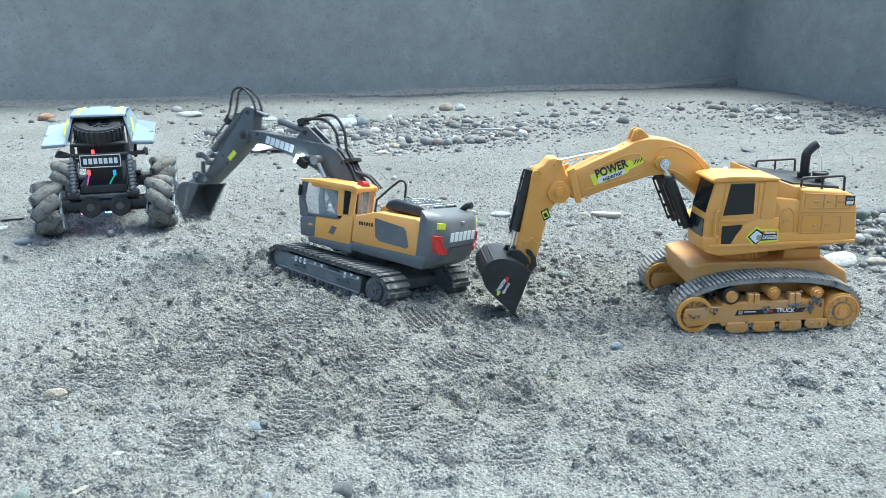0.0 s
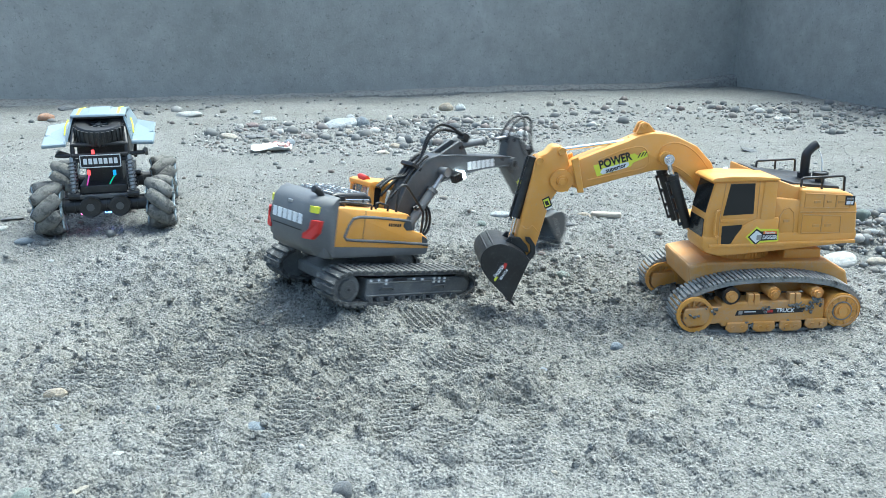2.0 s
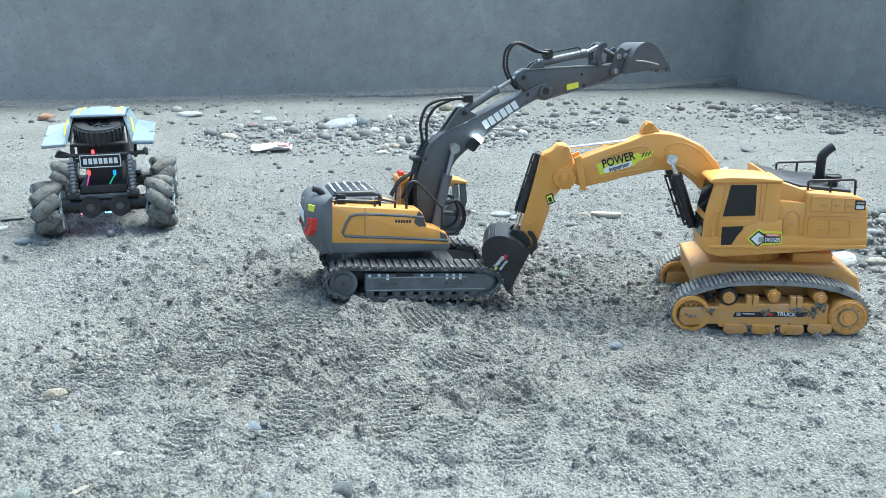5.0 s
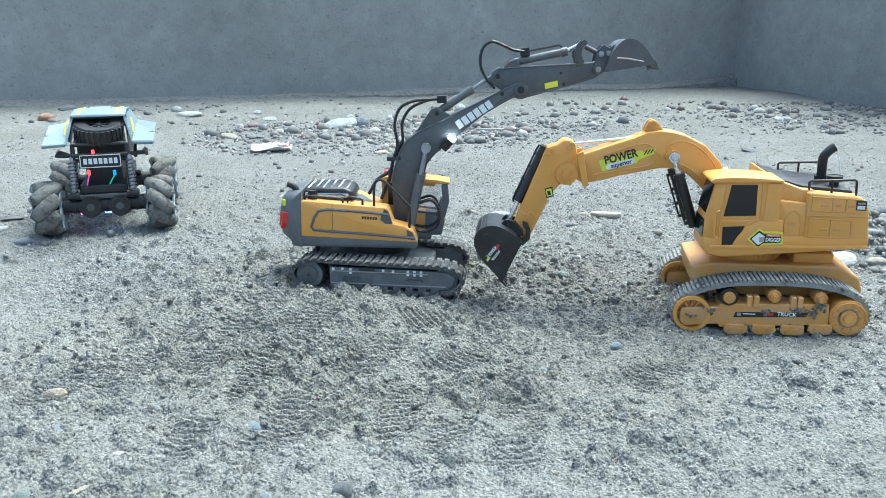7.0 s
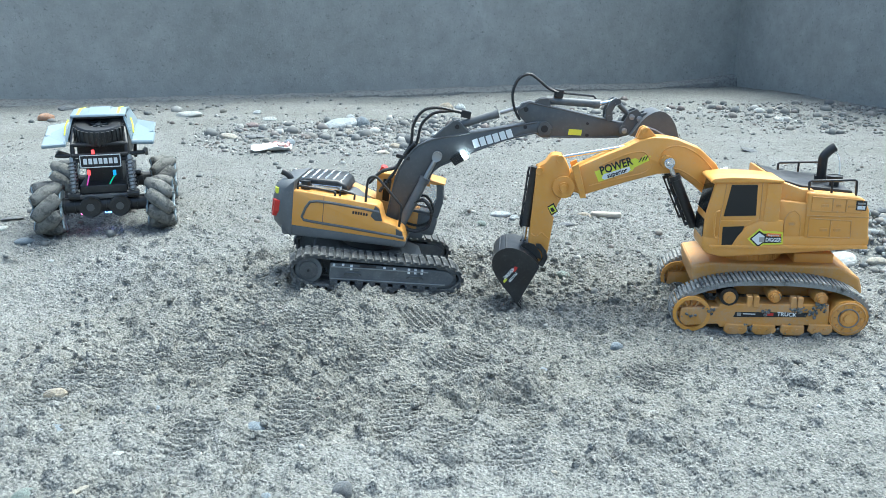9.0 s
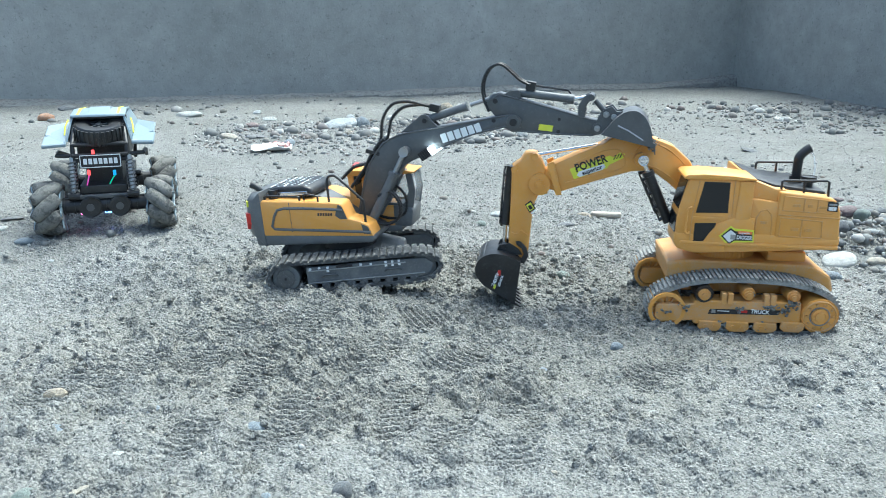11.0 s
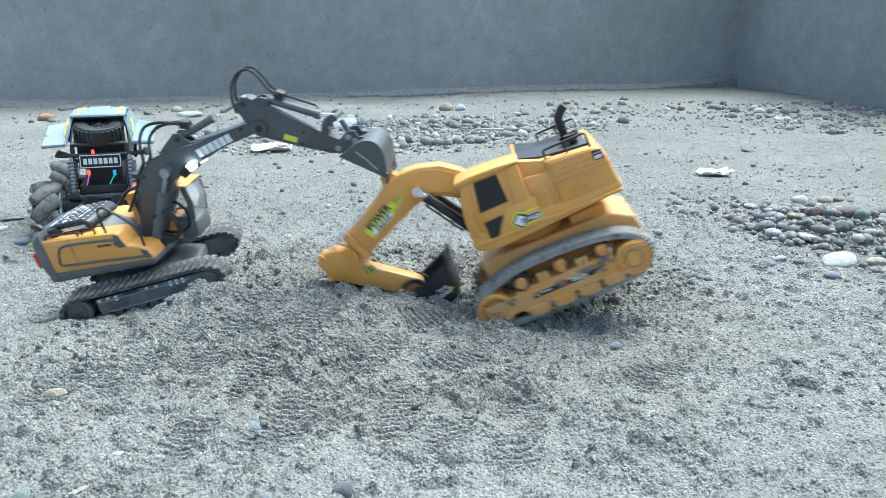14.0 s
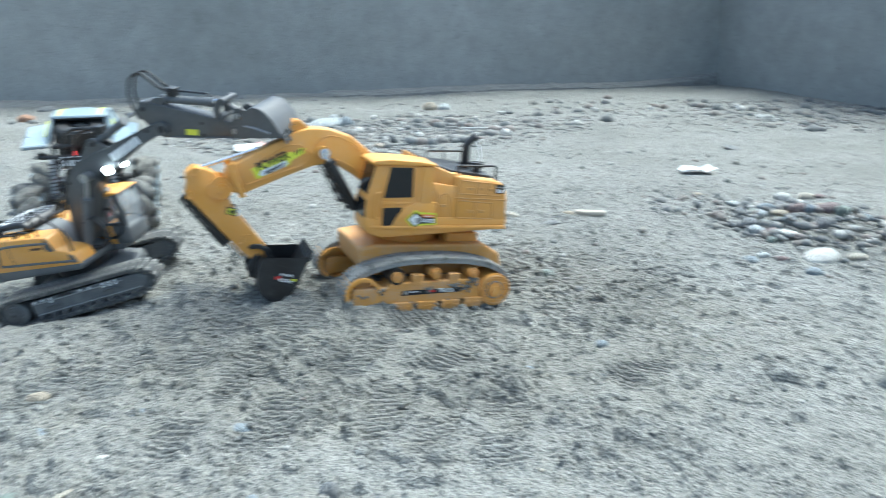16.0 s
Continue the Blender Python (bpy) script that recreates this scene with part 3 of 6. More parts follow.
        for x, z in ((33, 9), (3, 9.5), (-27, 10), (-56, 12)):
            w = smooth(part("road_roller", disc(x, z - 1, fy - s * 26, fy - s * 1, 7.5, 0.001, 18), RUBBER, root), 35)
            cap = prism(mm([(x - 12, z + 5), (x - 13, z - 3), (x - 8, z - 7), (x + 8, z - 7), (x + 13, z - 3), (x + 12, z + 5)]), *sorted(((fy - s * 1) / 1000, (fy + s * 2.5) / 1000)), 0.0012)
            part("roller_cap", cap, YELLOW_DIRTY, w)
            part("roller_bolt", disc(x - 5, z - 1, fy, fy + s * 3.6, 2.1, 0.0003, 10, disc(x + 5, z - 1, fy, fy + s * 3.6, 2.1, 0.0003, 10)), YELLOW_DIRTY, w)
        for x in (20, 13, -26, -33):
            part("frame_lug", box((x - 3) / 1000, (x + 3) / 1000, *sorted(((fy - s * 8) / 1000, (fy + s * 1) / 1000)), 0.034, 0.047, 0.0008), YELLOW_DIRTY, root)
    st = sticker("side_sticker", [(34, 28), (36, 22), (-40, 24.5), (-42, 30)], 1, 83.1, 0.35, INK, root, "black sticker with white and red print")
    part("print_bar", box(0.013, 0.026, 0.0835, 0.0838, 0.0258, 0.0268), WHITE, st)
    lettering("TRUCK", 0.0062, WHITE, st, side_pose(-20, 83.5, 27, 1, -1.5), bold=0.02)
    part("print_bar", box(-0.006, 0.004, 0.0835, 0.0838, 0.0252, 0.0282), RED, st)
    part("print_bar", box(0.028, 0.0325, 0.0835, 0.0838, 0.0235, 0.0275), STEEL, st)

    # damp sand stuck to the near frame and rollers
    rnd = random.Random(12)
    bm = bmesh.new()
    for cx, cz, n, spread in ((-30, 33, 26, 9), (-52, 38, 30, 9), (-45, 30, 22, 8), (2, 30, 14, 6), (-6, 46, 10, 4), (20, 9, 16, 9), (-20, 9, 18, 9), (62, 30, 8, 6), (84, 22, 8, 7)):
        for _ in range(n):
            k = bmesh.new()
            bmesh.ops.create_icosphere(k, subdivisions=1, radius=rnd.uniform(0.0007, 0.0022))
            k.transform(Matrix.Translation(((cx + rnd.gauss(0, spread * 0.5)) / 1000, 0.0835 + rnd.uniform(-0.0005, 0.001), (cz + rnd.gauss(0, spread * 0.3)) / 1000)))
            merge(bm, k)
    tagged(part("caked_sand", bm, SAND, root, "damp sand caked on the track frame"), kind="stuff")

    # upper body
    house = part("house", prism(mm([(56, 98), (54, 89), (46, 86), (-15, 90), (-96, 96), (-101, 101), (-101, 111), (56, 111)]), -0.063, 0.0628, 0.003), YELLOW, root)
    smooth(house, 40)
    smooth(part("cab_floor", prism(mm([(77, 98), (73, 91), (56, 86), (20, 88), (20, 108), (77, 111)]), 0.0165, 0.0635, 0.003), YELLOW, house), 40)
    smooth(part("engine_cover", prism(mm([(-100, 106), (-97, 140), (-91, 152), (-82, 155), (-31, 160), (-31, 106)]), -0.063, 0.063, 0.003, 3), YELLOW, house), 40)
    smooth(part("side_cover", prism(mm([(-33, 106), (-33, 147), (-4, 151), (-1, 148), (-1, 106)]), -0.0615, 0.0612, 0.002), YELLOW, house), 40)
    smooth(part("hood", prism(mm([(-40, 140), (-40, 161), (-28, 161.5), (0, 172), (2, 140)]), -0.055, 0.057, 0.002), YELLOW, house), 40)
    cab = smooth(part("cab", prism(mm([(87, 106), (86.5, 126), (84.5, 139), (76, 171), (-2, 171), (-3, 106)]), 0.019, 0.0632, 0.003), YELLOW, house), 40)
    roof = prism(mm([(82, 170.5), (82.5, 173), (78, 175.5), (57, 177), (20, 175.5), (-5, 173), (-5, 170.5), (30, 170.5)]), 0.016, 0.0655, 0.0014)
    smooth(part("roof", roof, YELLOW, cab), 40)
    sticker("side_window", [(57, 168), (26, 168), (25, 134), (64, 133)], 1, 63.0, 0.7, DARK_GLASS, cab, "dark tinted side window")
    sticker("lower_window", [(64, 121), (38, 122), (44, 101), (64, 100)], 1, 63.0, 0.7, DARK_GLASS, cab)
    for pts, nm in (([(84.6, 136), (76.6, 168), (77.7, 168.3), (85.7, 136.3)], "windscreen"), ([(86.0, 104), (85.4, 129), (87.3, 129.2), (87.8, 104)], "lower_screen")):
        part(nm, prism(mm(pts), 0.0225, 0.0600, 0.0003, 1), DARK_GLASS, cab, "dark tinted windscreen")
    part("door_line", bar([(x / 1000, 0.0634, z / 1000) for x, z in ((68, 99), (68, 130), (63, 169))], 0.0006, 6), YELLOW_DIRTY, cab)
    part("door_line", bar([(x / 1000, 0.0634, z / 1000) for x, z in ((20, 130), (20, 170))], 0.0006, 6), YELLOW_DIRTY, cab)
    part("door_sill", box(0.030, 0.067, 0.0625, 0.0640, 0.1255, 0.1285, 0.0005), YELLOW, cab)
    part("grab_rail", bar([(0.070, 0.063, 0.139), (0.0705, 0.067, 0.1395), (0.074, 0.0675, 0.139), (0.0755, 0.0675, 0.136), (0.0755, 0.0675, 0.113), (0.074, 0.0675, 0.110), (0.070, 0.067, 0.1095), (0.070, 0.063, 0.110)], 0.0013, 8), YELLOW, cab)
    for ob in (cab, *cab.children_recursive):
        ob.data.transform(Matrix.Translation((-0.003, 0, 0)) @ Matrix.Diagonal((0.88, 1, 1, 1)) @ Matrix.Translation((0.003, 0, 0)))
    smooth(part("rear_post", prism(mm([(-3, 108), (-3, 170), (12, 170), (14, 130), (14, 108)]), 0.058, 0.0646, 0.0016), YELLOW, house), 40)
    smooth(part("base_lip", box(-0.099, 0.070, 0.060, 0.0655, 0.0965, 0.1005, 0.0012), YELLOW, house), 40)
    # raised quarter panel behind the door
    smooth(part("quarter_panel", prism(mm([(47, 97), (40, 110), (31, 122), (18, 128), (-8, 129), (-9, 97)]), 0.060, 0.0648, 0.0018), YELLOW, house), 40)
    side = [("cover_line", [(-36, 139), (-88, 137), (-89, 151), (-36, 155), (-36, 139)]), ("cover_line", [(-35, 110), (-80, 109), (-79, 128), (-35, 131), (-35, 110)]),
            ("cover_line", [(-58, 110), (-58, 129)]), ("cover_line", [(-58, 138), (-58, 153)]), ("cover_line", [(-72, 138), (-72, 152)]),
            ("cover_line", [(-32, 134), (-97, 132)])]
    for nm, pts in side:
        part(nm, bar([(x / 1000, 0.0631, z / 1000) for x, z in pts], 0.0008, 6), YELLOW_DIRTY, house)
    part("cover_line", bar([(x / 1000, 0.0612, z / 1000) for x, z in ((-10, 106), (-10, 130), (-14, 137), (-20, 139), (-25, 134), (-27, 124), (-27, 106))], 0.0008, 6), YELLOW_DIRTY, house)
    for x, z, w, y in ((-18, 124, 3.5, 61), (-51, 118, 4, 63), (-65, 118, 4, 63), (-50, 145, 4, 63), (-64, 145, 2.6, 63), (-78, 144, 4, 63)):
        part("latch", box((x - w) / 1000, (x + w) / 1000, y / 1000, (y + 1.0) / 1000, (z - 1.6) / 1000, (z + 1.6) / 1000, 0.0004), YELLOW_DIRTY, house)
    st = sticker("rear_sticker", [(-82, 140), (-93, 139.5), (-93, 150), (-82, 150.5)], 1, 63.1, 0.35, INK, house, "black and white square sticker")
    sticker("print_bar", [(-83.5, 141), (-91.5, 140.7), (-91.5, 144.6), (-83.5, 145)], 1, 63.4, 0.2, WHITE, st)
    sticker("print_bar", [(-83.5, 146.5), (-91.5, 146.3), (-91.5, 148.2), (-83.5, 148.5)], 1, 63.4, 0.2, STEEL, st)
    # logo: yellow-green border, white arrow, black word plate
    st = sticker("digger_sticker", [(29, 108), (17, 120), (13, 117), (-8, 116), (-9, 102), (12, 101), (17, 96)], 1, 64.9, 0.3, LIME, house, "yellow-green bordered sticker with black lettering")
    sticker("sticker_field", [(26.5, 108), (17, 117.4), (12, 114), (-6.6, 113.6), (-7.4, 103.8), (12, 103.2), (17, 98.6)], 1, 65.15, 0.2, INK, st)
    sticker("sticker_field", [(24.5, 108), (17, 115.2), (11, 111), (11, 105.5), (17, 100.8)], 1, 65.3, 0.2, WHITE, st)
    sticker("sticker_field", [(9, 114.6), (-6, 114), (-6, 110.6), (9, 111)], 1, 65.3, 0.2, ORANGE, st)
    lettering("Superior", 0.0034, WHITE, st, side_pose(1.5, 65.6, 112.4, 1, -1.5), bold=0.01)
    lettering("DIGGER", 0.0060, WHITE, st, side_pose(1.5, 65.5, 106.8, 1, -1.5), bold=0.025, width=0.0165)
    part("print_bar", box(0.011, 0.0165, 0.0654, 0.0657, 0.1045, 0.110), STEEL, st)
    # top deck
    smooth(part("deck", prism(mm([(-84, 153), (-84, 158), (-30, 164), (-4, 172), (-4, 166), (-30, 156)]), -0.046, 0.046, 0.0018), BLACK, house, "matt black top deck"), 40)
    bm = rod((-0.064, 0.004, 0.156), (-0.064, 0.004, 0.166), 0.0075, 18, bevel=0.0008)
    bar(spline([(-0.064, 0.004, 0.164), (-0.064, 0.004, 0.182), (-0.065, 0.004, 0.189), (-0.071, 0.004, 0.196), (-0.0755, 0.004, 0.199)], 5), 0.0052, 14, bm)
    smooth(part("exhaust_pipe", bm, BLACK, house), 50)
    part("aerial_wire", bar(spline([(-0.073, 0.004, 0.196), (-0.079, 0.006, 0.190), (-0.081, 0.01, 0.178), (-0.080, 0.012, 0.165)], 5), 0.0006, 6), WHITE, house)
    smooth(part("filler_cap", rod((-0.070, 0.028, 0.157), (-0.070, 0.028, 0.168), 0.005, 18, rod((-0.070, 0.028, 0.166), (-0.070, 0.028, 0.170), 0.0085, 22, bevel=0.001)), BLACK, house), 40)
    for y in (0.055, -0.055):
        bm = bar([(-0.034, y, 0.157), (-0.034, y, 0.1695), (-0.036, y, 0.1705), (-0.081, y, 0.1715), (-0.083, y, 0.170), (-0.084, y, 0.152)], 0.0014, 8)
        bar([(-0.058, y, 0.155), (-0.058, y, 0.171)], 0.0013, 8, bm)
        smooth(part("guard_rail", bm, BLACK, house), 50)

    # boom
    ol = [(24, 116), (31, 113), (42, 120), (62, 139), (82, 155), (96, 164), (106, 167), (124, 165), (160, 153), (206, 136), (220, 140), (226, 152), (222, 163), (214, 170), (186, 184), (160, 196), (146, 204), (131, 208), (117, 208), (103, 206), (78, 197), (58, 180), (40, 150), (26, 128)]
    boom = shifted(smooth(part("boom", prism(mm(ol), -0.013, 0.013, 0.003, 2), YELLOW, root, "curved ochre plastic boom"), 40), YB)
    for s in (1, -1):
        inner = [(44, 135), (62, 148), (82, 163), (100, 172), (116, 173), (122, 182), (118, 194), (104, 199), (86, 194), (66, 178), (50, 155), (44, 135)]
        for pts in (inner, [(199, 148), (160, 160), (138, 167), (132, 176), (140, 190), (160, 187), (190, 172)]):
            shifted(part("rib", bar([(x / 1000, s * 0.013, z / 1000) for x, z in spline2(pts)], 0.0009, 6), YELLOW, boom), YB)
        shifted(smooth(part("pin_boss", disc(115, 181, s * 12, s * 20, 7.5, 0.001, 20), YELLOW, boom), 35), YB)
        shifted(smooth(part("ram_bolt", disc(113, 181, s * 19, s * 26, 4.4, 0.0008, 16, disc(113, 181, s * 24, s * 27, 2.2, 0.0004, 6)), CHROME, boom), 35), YB)
        shifted(part("collar", prism(mm([(202, 134), (209, 133), (222, 170), (214, 174)]), s * 0.0125, s * 0.0165, 0.001), YELLOW, boom), YB)
    kn = prism(mm([(150, 204), (146, 216), (142, 218.5), (137, 217), (126, 207)]), -0.008, -0.003, 0.001)
    prism(mm([(150, 204), (146, 216), (142, 218.5), (137, 217), (126, 207)]), 0.003, 0.008, 0.001, 2, kn)
    shifted(part("lug", kn, YELLOW, boom), YB)
    shifted(smooth(part("lug_pin", disc(142, 213.5, -10, 10, 3, 0.0006, 14), YELLOW, boom), 35), YB)
    for s in (1, -1):
        st = shifted(sticker("power_sticker", [(195, 165), (150, 183), (146, 181), (139, 187), (133, 186), (134, 181), (150, 172), (152, 168), (189, 153)], s, 13 * s, 0.35, LIME, boom, "yellow-green sticker with black word"), YB)
        w = lettering("POWER", 0.0135, INK, st, side_pose(171, 13.4 * s, 172.5, s, 22 * s), bold=0.025, width=0.038)
        shifted(w, YB)
        shifted(sticker("sticker_field", [(184, 162.5), (156, 173), (154, 169.5), (157, 166), (183, 156), (186, 158)], s, 13.35 * s, 0.15, WHITE, st), YB)
        shifted(lettering("superior", 0.0072, INK, st, side_pose(169, 13.6 * s, 164.8, s, 22 * s), bold=0.02, width=0.024), YB)
        for k in range(3):
            shifted(sticker("print_bar", [(146 - 3.4 * k, 178 + 1.3 * k), (144.6 - 3.4 * k, 178.5 + 1.3 * k), (142.2 - 3.4 * k, 184.2 + 1.3 * k), (143.8 - 3.4 * k, 183.8 + 1.3 * k)], s, 13.35 * s, 0.15, INK, st), YB)

    # stick
    ol = [(221, 140), (222, 150), (219, 160), (222, 172), (226, 181), (232, 184), (240, 184), (247, 176), (256, 172), (259, 166), (262, 150), (276, 84), (278, 66), (268, 55), (258, 58), (254, 68), (240, 120), (232, 132)]
    arm = shifted(smooth(part("stick", prism(mm(ol), -0.0115, 0.0115, 0.0028, 2), YELLOW, root, "ochre plastic stick"), 40), YA)
    for s in (1, -1):
        shifted(smooth(part("cheek", disc(229, 145, s * 11, s * 15.5, 13, 0.0012, 24), YELLOW, arm), 35), YA)
        shifted(smooth(part("pivot_cap", disc(229, 145, s * 15, s * 18.5, 6.2, 0.0008, 20, disc(229, 145, s * 18, s * 20, 4, 0.0006, 16)), YELLOW, arm), 35), YA)
        for x, z in ((230, 178), (255, 167)):
            shifted(smooth(part("pin_boss", disc(x, z, s * 10.5, s * 14.5, 4.2, 0.0008, 16), YELLOW, arm), 35), YA)
        shifted(part("rib", bar([(x / 1000, s * 0.0115, z / 1000) for x, z in spline2([(272, 92), (266, 88), (260, 92), (256, 88), (252, 84)])], 0.0008, 6), YELLOW, arm), YA)
        st = shifted(sticker("warning_sticker", [(250, 123), (242, 127), (238, 116), (246, 112)], s, 11.5 * s, 0.3, INK, arm, "small black and yellow warning sticker"), YA)
        shifted(sticker("sticker_field", [(248.7, 122), (242.9, 124.8), (239.6, 116.8), (245.5, 114)], s, 11.75 * s, 0.2, LIME, st), YA)
        shifted(sticker("print_bar", [(247, 120.4), (243.5, 121.8), (241, 117), (245, 115.6)], s, 11.9 * s, 0.2, INK, st), YA)
        shifted(sticker("print_bar", [(245, 111.5), (238, 115), (237.4, 113.6), (244.3, 110)], s, 11.5 * s, 0.3, WHITE, st), YA)
    bm = rod((0.259, 0, 0.170), (0.2775, 0, 0.100), 0.0058, 14, bevel=0.0006)
    shifted(smooth(part("bucket_ram", bm, BLACK, arm), 40), YA)
    bm = bar([(0.266, 0, 0.171), (0.268, 0, 0.166), (0.284, 0, 0.102), (0.282, 0, 0.098)], 0.0013, 6)
    for f in (0.15, 0.38, 0.62, 0.86):
        p = Vector((0.263, 0, 0.170)).lerp(Vector((0.281, 0, 0.100)), f)
        rod(p, p + Vector((0.005, 0, 0.0015)), 0.002, 8, bm)
    shifted(part("ram_pipe", bm, BLACK, arm), YA)
    shifted(smooth(part("ram_stem", rod((0.2765, 0, 0.104), (0.283, 0, 0.076), 0.0026, 12), CHROME, arm), 40), YA)
    bm = prism(mm([(262, 50), (255, 60), (256, 70), (262, 79), (268, 80), (267, 75), (262, 70), (261, 62), (268, 54)]), 0.0118, 0.0155, 0.001)
    shifted(part("link_arm", bm, BLACK, arm), YA)
    bm = prism(mm([(262, 50), (255, 60), (256, 70), (262, 79), (268, 80), (267, 75), (262, 70), (261, 62), (268, 54)]), -0.0155, -0.0118, 0.001)
    shifted(part("link_arm", bm, BLACK, arm), YA)

    # bucket
    prof = [(264, 58), (274, 65), (289, 70), (305, 71), (318, 65), (325, 54), (324, 42), (316, 30), (302, 19), (287, 9), (275, 1)]
    bucket = smooth(part("bucket", bucket_shell(prof, 0.034, 0.0022, 6, YK), BLACK, root, "black plastic toothed bucket"), 40)
    bm = prism(mm([(262, 62), (266, 70), (278, 79), (292, 78), (296, 70), (280, 64)]), 0.0105, 0.0145, 0.001)
    prism(mm([(262, 62), (266, 70), (278, 79), (292, 78), (296, 70), (280, 64)]), -0.0145, -0.0105, 0.001, 2, bm)
    shifted(part("hinge_ear", bm, BLACK, bucket), YK)
    shifted(smooth(part("hinge_pin", disc(270, 60, -17, 17, 3.4, 0.0006, 14, disc(286, 75, -15, 15, 3.4, 0.0006, 14)), BLACK, bucket), 35), YK)
    for x, z, x2, z2 in ((320, 61, 331, 50), (313, 67, 326, 60)):
        shifted(smooth(part("wear_strip", bar([(x / 1000, -0.0335, z / 1000), (x / 1000 + 0.0008, 0, z / 1000 + 0.0006), (x / 1000, 0.0335, z / 1000)], 0.0016, 8), BLACK, bucket), 50), YK)
    for s in (1, -1):
        st = shifted(sticker("bucket_sticker", [(306, 28), (302, 48), (290, 50), (286, 30), (292, 22)], s, 34 * s, 0.3, INK, bucket, "black sticker with white figures"), YK)
        shifted(lettering("4500kg", 0.0062, WHITE, st, side_pose(299, 34.4 * s, 37, s, -111 * s), bold=0.02, width=0.019), YK)
        shifted(lettering("POWER", 0.0045, WHITE, st, side_pose(292.5, 34.4 * s, 34, s, -111 * s), bold=0.02), YK)
        shifted(sticker("print_bar", [(296, 42), (294.6, 49), (290.6, 48.4), (292, 41.4)], s, 34.3 * s, 0.2, RED, st), YK)
        shifted(sticker("print_bar", [(303, 25), (301, 30), (298, 29), (300.6, 23)], s, 34.3 * s, 0.2, LIME, st), YK)
    for ob in (bucket, *bucket.children_recursive):
        ob.data.transform(Matrix.Diagonal((0.9, 0.95, 0.92, 1)))
    rams = []
    for s in (1, -1):
        b, r = piston(root, 0.062, 0.045, 0.0058, BLACK, CHROME, "boom_ram")
        bm = bar([(0.004, 0, -0.0085), (0.056, 0, -0.0085)], 0.0012, 6)
        for x in (0.004, 0.02, 0.038, 0.056):
            rod((x, 0, -0.004), (x, 0, -0.0095), 0.0022, 8, bm)
        part("ram_pipe", bm, BLACK, b)
        rams.append((s * 0.0185, b, r))
    b, r = piston(root, 0.004, 0.075, 0.0042, YELLOW, CHROME, "stick_ram")
    return root, house, boom, arm, bucket, rams, (b, r)


def spline2(points):
    """Smooth curve through x-z points, in mm."""
    return [(p.x, p.z) for p in spline([(x, 0, z) for x, z in points], 5)]


# ---------- grey and yellow excavator ----------
GB, GA, GK = Vector((0.028, 0, 0.096)), Vector((0.183, 0, 0.250)), Vector((0.279, 0, 0.263))


